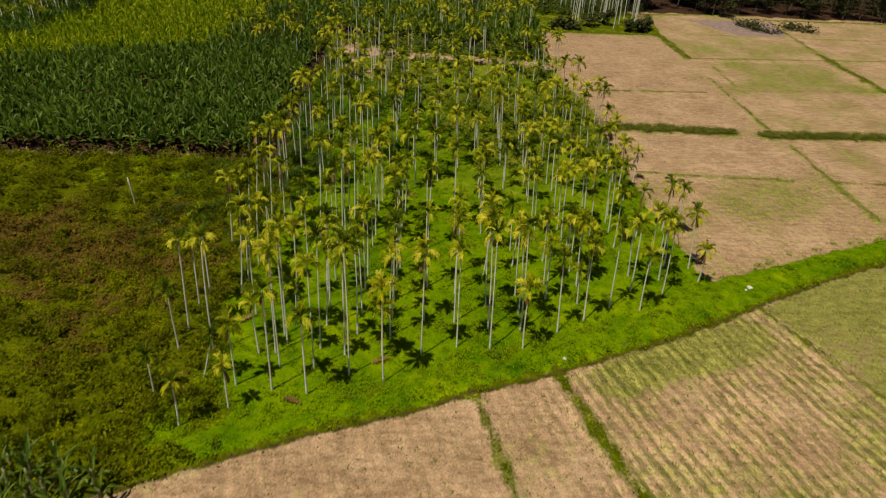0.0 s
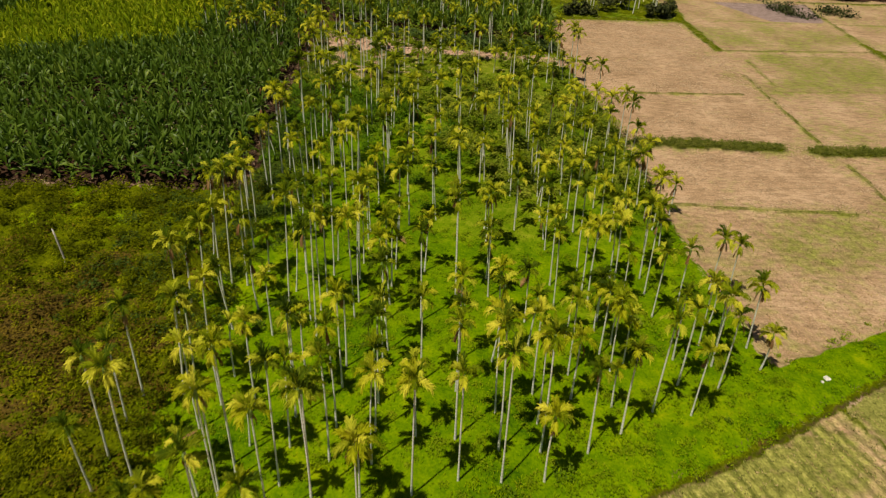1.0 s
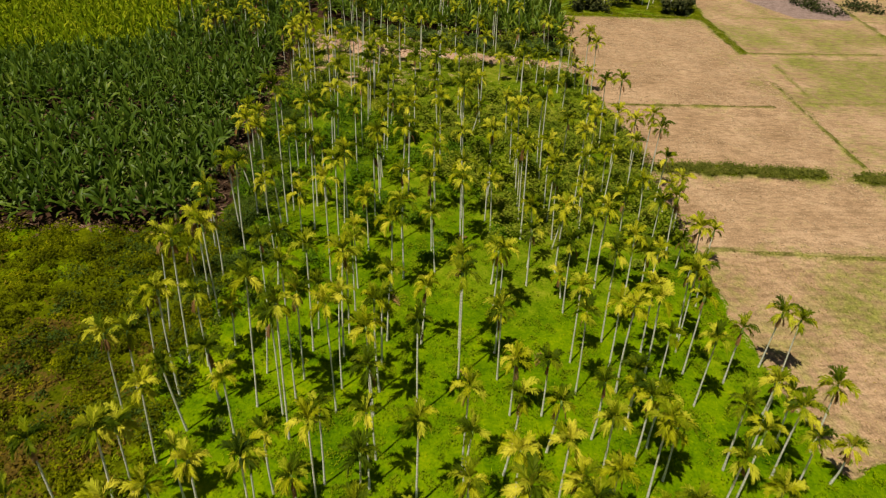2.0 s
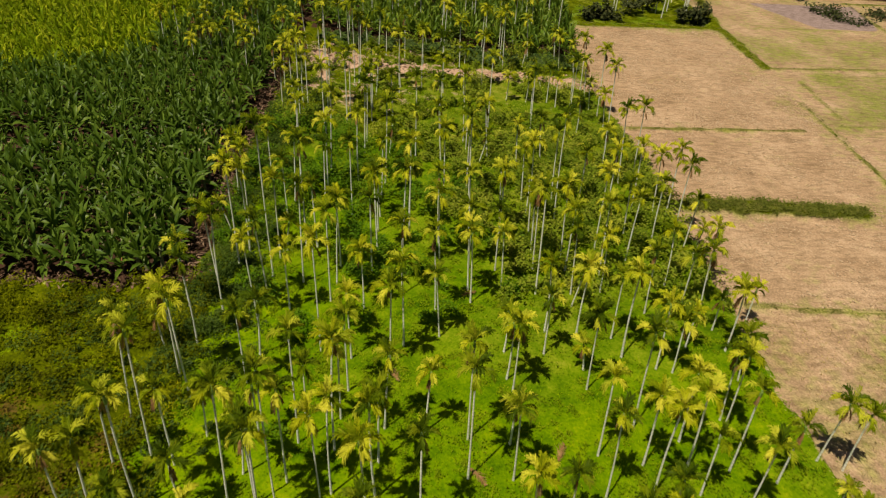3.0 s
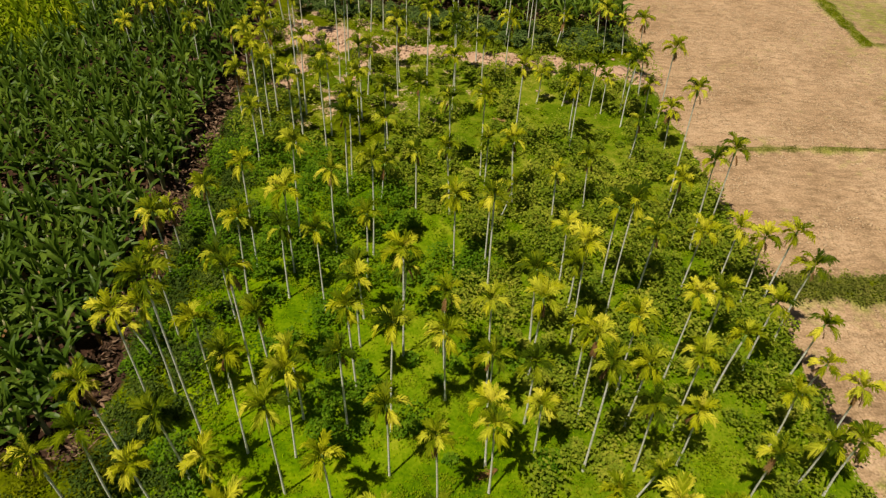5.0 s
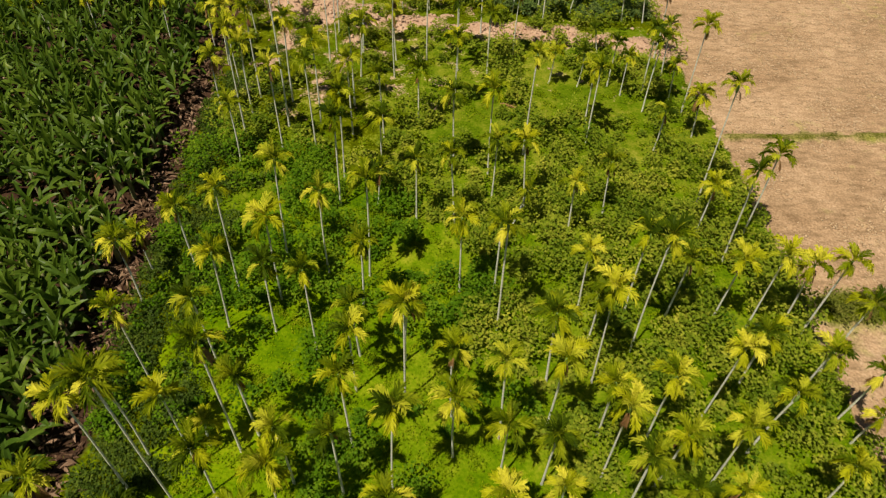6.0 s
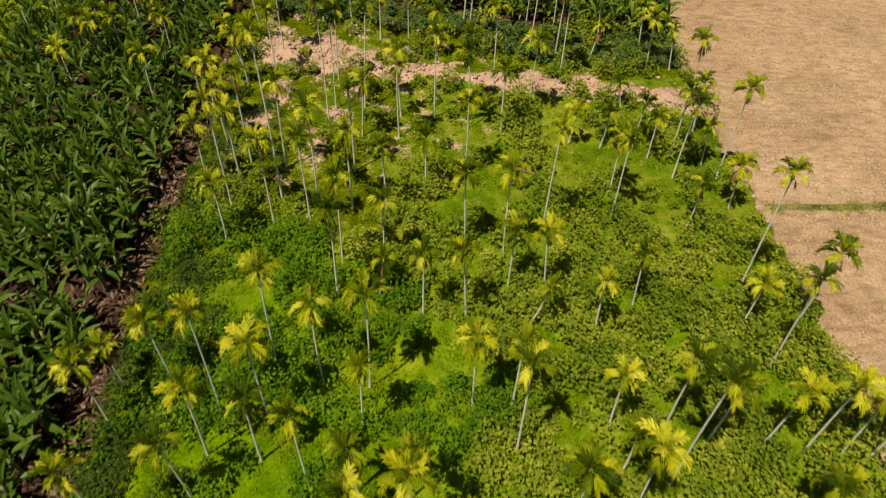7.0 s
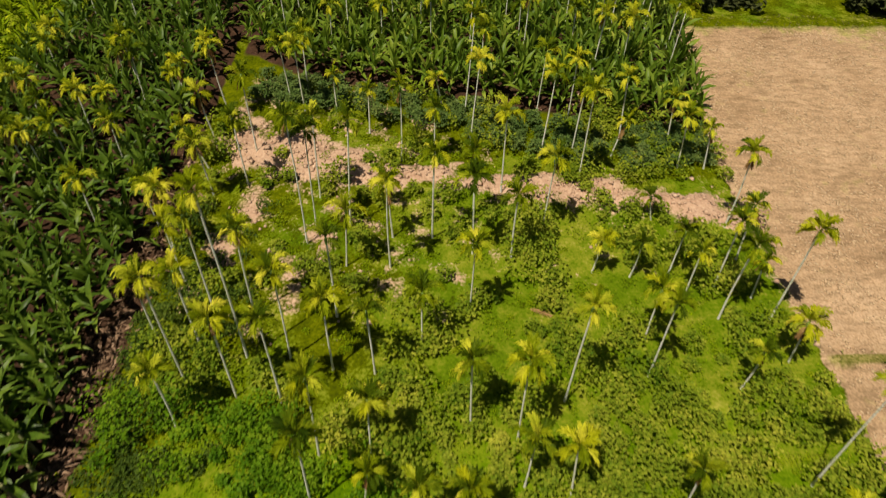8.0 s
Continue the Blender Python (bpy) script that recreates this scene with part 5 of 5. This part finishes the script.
def lumps(name, label, category, spots, size, material, seed):
    """Loose angular lumps, each a squashed, dented octahedron."""
    q = np.random.default_rng(seed)
    n = len(spots)
    shape = np.array([(1, 0, 0), (0, 1, 0), (-1, 0, 0), (0, -1, 0), (0, 0, 0.7), (0, 0, -0.5)], float)
    faces = np.array([(0, 1, 4), (1, 2, 4), (2, 3, 4), (3, 0, 4), (1, 0, 5), (2, 1, 5), (3, 2, 5), (0, 3, 5)])
    scale = size * np.minimum(q.lognormal(0, 0.55, (n, 1, 1)), 2.3)
    corners = shape[None] * q.uniform(0.6, 1.4, (n, 6, 3)) * scale
    a = q.uniform(0, 6.28, n)
    c, s = np.cos(a)[:, None], np.sin(a)[:, None]
    corners = np.stack([corners[..., 0] * c - corners[..., 1] * s, corners[..., 0] * s + corners[..., 1] * c, corners[..., 2]], -1)
    verts = (corners + spots[:, None, :] + [0, 0, size * 0.15]).reshape(-1, 3)
    loops = (faces[None] + 6 * np.arange(n)[:, None, None]).ravel()
    tagged(new(name, big_mesh(name, verts, np.full(n * 8, 3), loops, material)), label, category, kind="stuff")


clods = scatter(70000, (29, 60, 76, 155), lambda x, y, c, t: (c[:, 0] > 0.6) * np.clip(0.08 + 0.5 * waves(x + y, (x - y) * 0.35, 5.0, 71) + 0.35 * waves(x, y, 1.8, 76) + 0.25 * (y > 113), 0, 1), 72)
lumps("clods", "dry tan clods on the ploughed field", "clods", clods, 0.075, CLOD, 73)
crumbs = scatter(12000, (-15, 31, 106, 142), lambda x, y, c, t: np.clip(t[:, 2] * 1.3 - 0.35, 0, 1) * (c[:, 0] < 0.3), 74)
lumps("earth_lumps", "pinkish lumps of turned earth", "earth", crumbs, 0.12, PINK, 75)

# ---- far woods ----
wood_rng = np.random.default_rng(81)
centres, stems = [], []
for i in range(125):
    x, y = wood_rng.uniform(62, 170), wood_rng.uniform(183, 216)
    tall = wood_rng.uniform(6, 12)
    stems.append((*BARE_TRUNK, Matrix.Translation((x, y, -0.1)) @ Matrix.Diagonal((1.6, 1.6, tall * 0.7, 1))))
    for _ in range(7):
        blob = np.array([x, y, tall * 0.62]) + wood_rng.normal(0, 1, 3) * [1.8, 1.8, tall * 0.2]
        centres.append(blob + wood_rng.normal(0, 0.9, (80, 3)))
for i in range(14):
    x, y = wood_rng.uniform(86, 104), wood_rng.uniform(164, 176)
    centres.append(np.array([x, y, 0.5]) + wood_rng.normal(0, 1, (90, 3)) * [1.2, 1.0, 0.4])
for x, y, wide, tall in ((36.5, 160, 1.2, 2.2), (39, 162, 1.5, 2.8), (41.2, 160.5, 1.0, 1.6), (55, 161, 1.1, 1.8), (57, 159.5, 1.3, 2.4), (59, 161.5, 1.2, 2.6), (46, 165, 1.4, 2.4), (51, 167, 1.6, 3.0)):
    stems.append((*BARE_TRUNK, Matrix.Translation((x, y, -0.1)) @ Matrix.Diagonal((0.7, 0.7, tall * 0.7, 1))))
    for _ in range(9):
        blob = np.array([x, y, tall * 0.6]) + wood_rng.normal(0, 1, 3) * [wide * 0.75, wide * 0.75, tall * 0.26]
        centres.append(np.maximum(blob + wood_rng.normal(0, 0.38, (45, 3)), [-1e9, -1e9, 0.05]))
tagged(new("woods_foliage", leaf_cards("woods_foliage", np.concatenate(centres), 0.65, 0.4, WOODS, 0.2, 1.2, 82)), "dark foliage of the woods beyond the fields", "woods", kind="stuff")
tagged(new("woods_trunks", joined("woods_trunks", stems, DARK_BARK)), "dark trunks of the woods beyond the fields", "woods", kind="stuff")


# ---- small things ----
v, f = tube([(0, 0, 0), (0.02, 0, 1.4), (0, 0.03, 2.6), (-0.03, 0.02, 3.6)], [0.09, 0.085, 0.08, 0.06], 7)
post = new("dead_palm_trunk", mesh_of("dead_palm_trunk", v, f, WOOD, True))
post.matrix_basis = pose(-27.4, 63.5, ground_z(-27.4, 63.5) + 0.1, 0, -4, 0)
tagged(post, "bare whitish dead palm trunk standing in the weeds", "dead trunk")


def stone(x, y, size, seed):
    bm = bmesh.new()
    bmesh.ops.create_icosphere(bm, subdivisions=2, radius=size)
    for p in bm.verts:
        p.co *= 1 + 0.35 * noise.noise(p.co * 2.2 / size + Vector((seed, 0, 0)))
        p.co.z *= 0.65
    mesh = bpy.data.meshes.new("stone")
    bm.to_mesh(mesh)
    bm.free()
    mesh.materials.append(STONE)
    ob = new("stone", mesh)
    ob.location = (x, y, ground_z(x, y) + size * 0.2)
    tagged(ob, "pale weathered stone lying on the grassy bank", "stone", "stones on the bank")


for k, (x, y, size) in enumerate(((14.2, 39.2, 0.17), (34.1, 49.6, 0.26), (33.6, 49.3, 0.12))):
    stone(x, y, size, k)


def fallen_blade():
    """A dead frond lying flat: leaflets joined along one bent midrib."""
    q = random.Random(66)
    verts, faces, count = [], [], 16
    for i in range(count + 1):
        t = i / count
        verts.append((1.7 * t, 0.18 * math.sin(2.4 * t), 0.05 + 0.12 * math.sin(3 * t)))
    for i in range(2, count):
        x, y, z = verts[i]
        for sign in (-1, 1):
            size = 0.62 * math.sin(math.pi * (0.15 + 0.75 * i / count)) * q.uniform(0.7, 1.1)
            verts.append((x + size * 0.75, y + sign * size * q.uniform(0.45, 0.75), z + q.uniform(-0.06, 0.12)))
            faces.append((i, i + 1, len(verts) - 1) if sign > 0 else (i + 1, i, len(verts) - 1))
    return mesh_of("fallen_frond", verts, faces, DRY)


FALLEN = fallen_blade()


def fallen_frond(x, y, turn):
    thing = new("fallen_frond", FALLEN)
    thing.matrix_basis = pose(x, y, ground_z(x, y) + 0.08, 0, 0, turn)
    tagged(thing, "dry brown palm frond fallen on the grass", "fallen frond", "fallen fronds")


for x, y, turn in ((-1.3, 38.5, 20), (2.4, 67.4, 110), (8.8, 77.9, 200), (6.6, 60.6, 300), (12.3, 60.7, 60), (-5.6, 34.1, 150), (3.2, 92.0, 80), (11.0, 115.7, 330), (-12.4, 43.5, 40)):
    fallen_frond(x, y, turn)
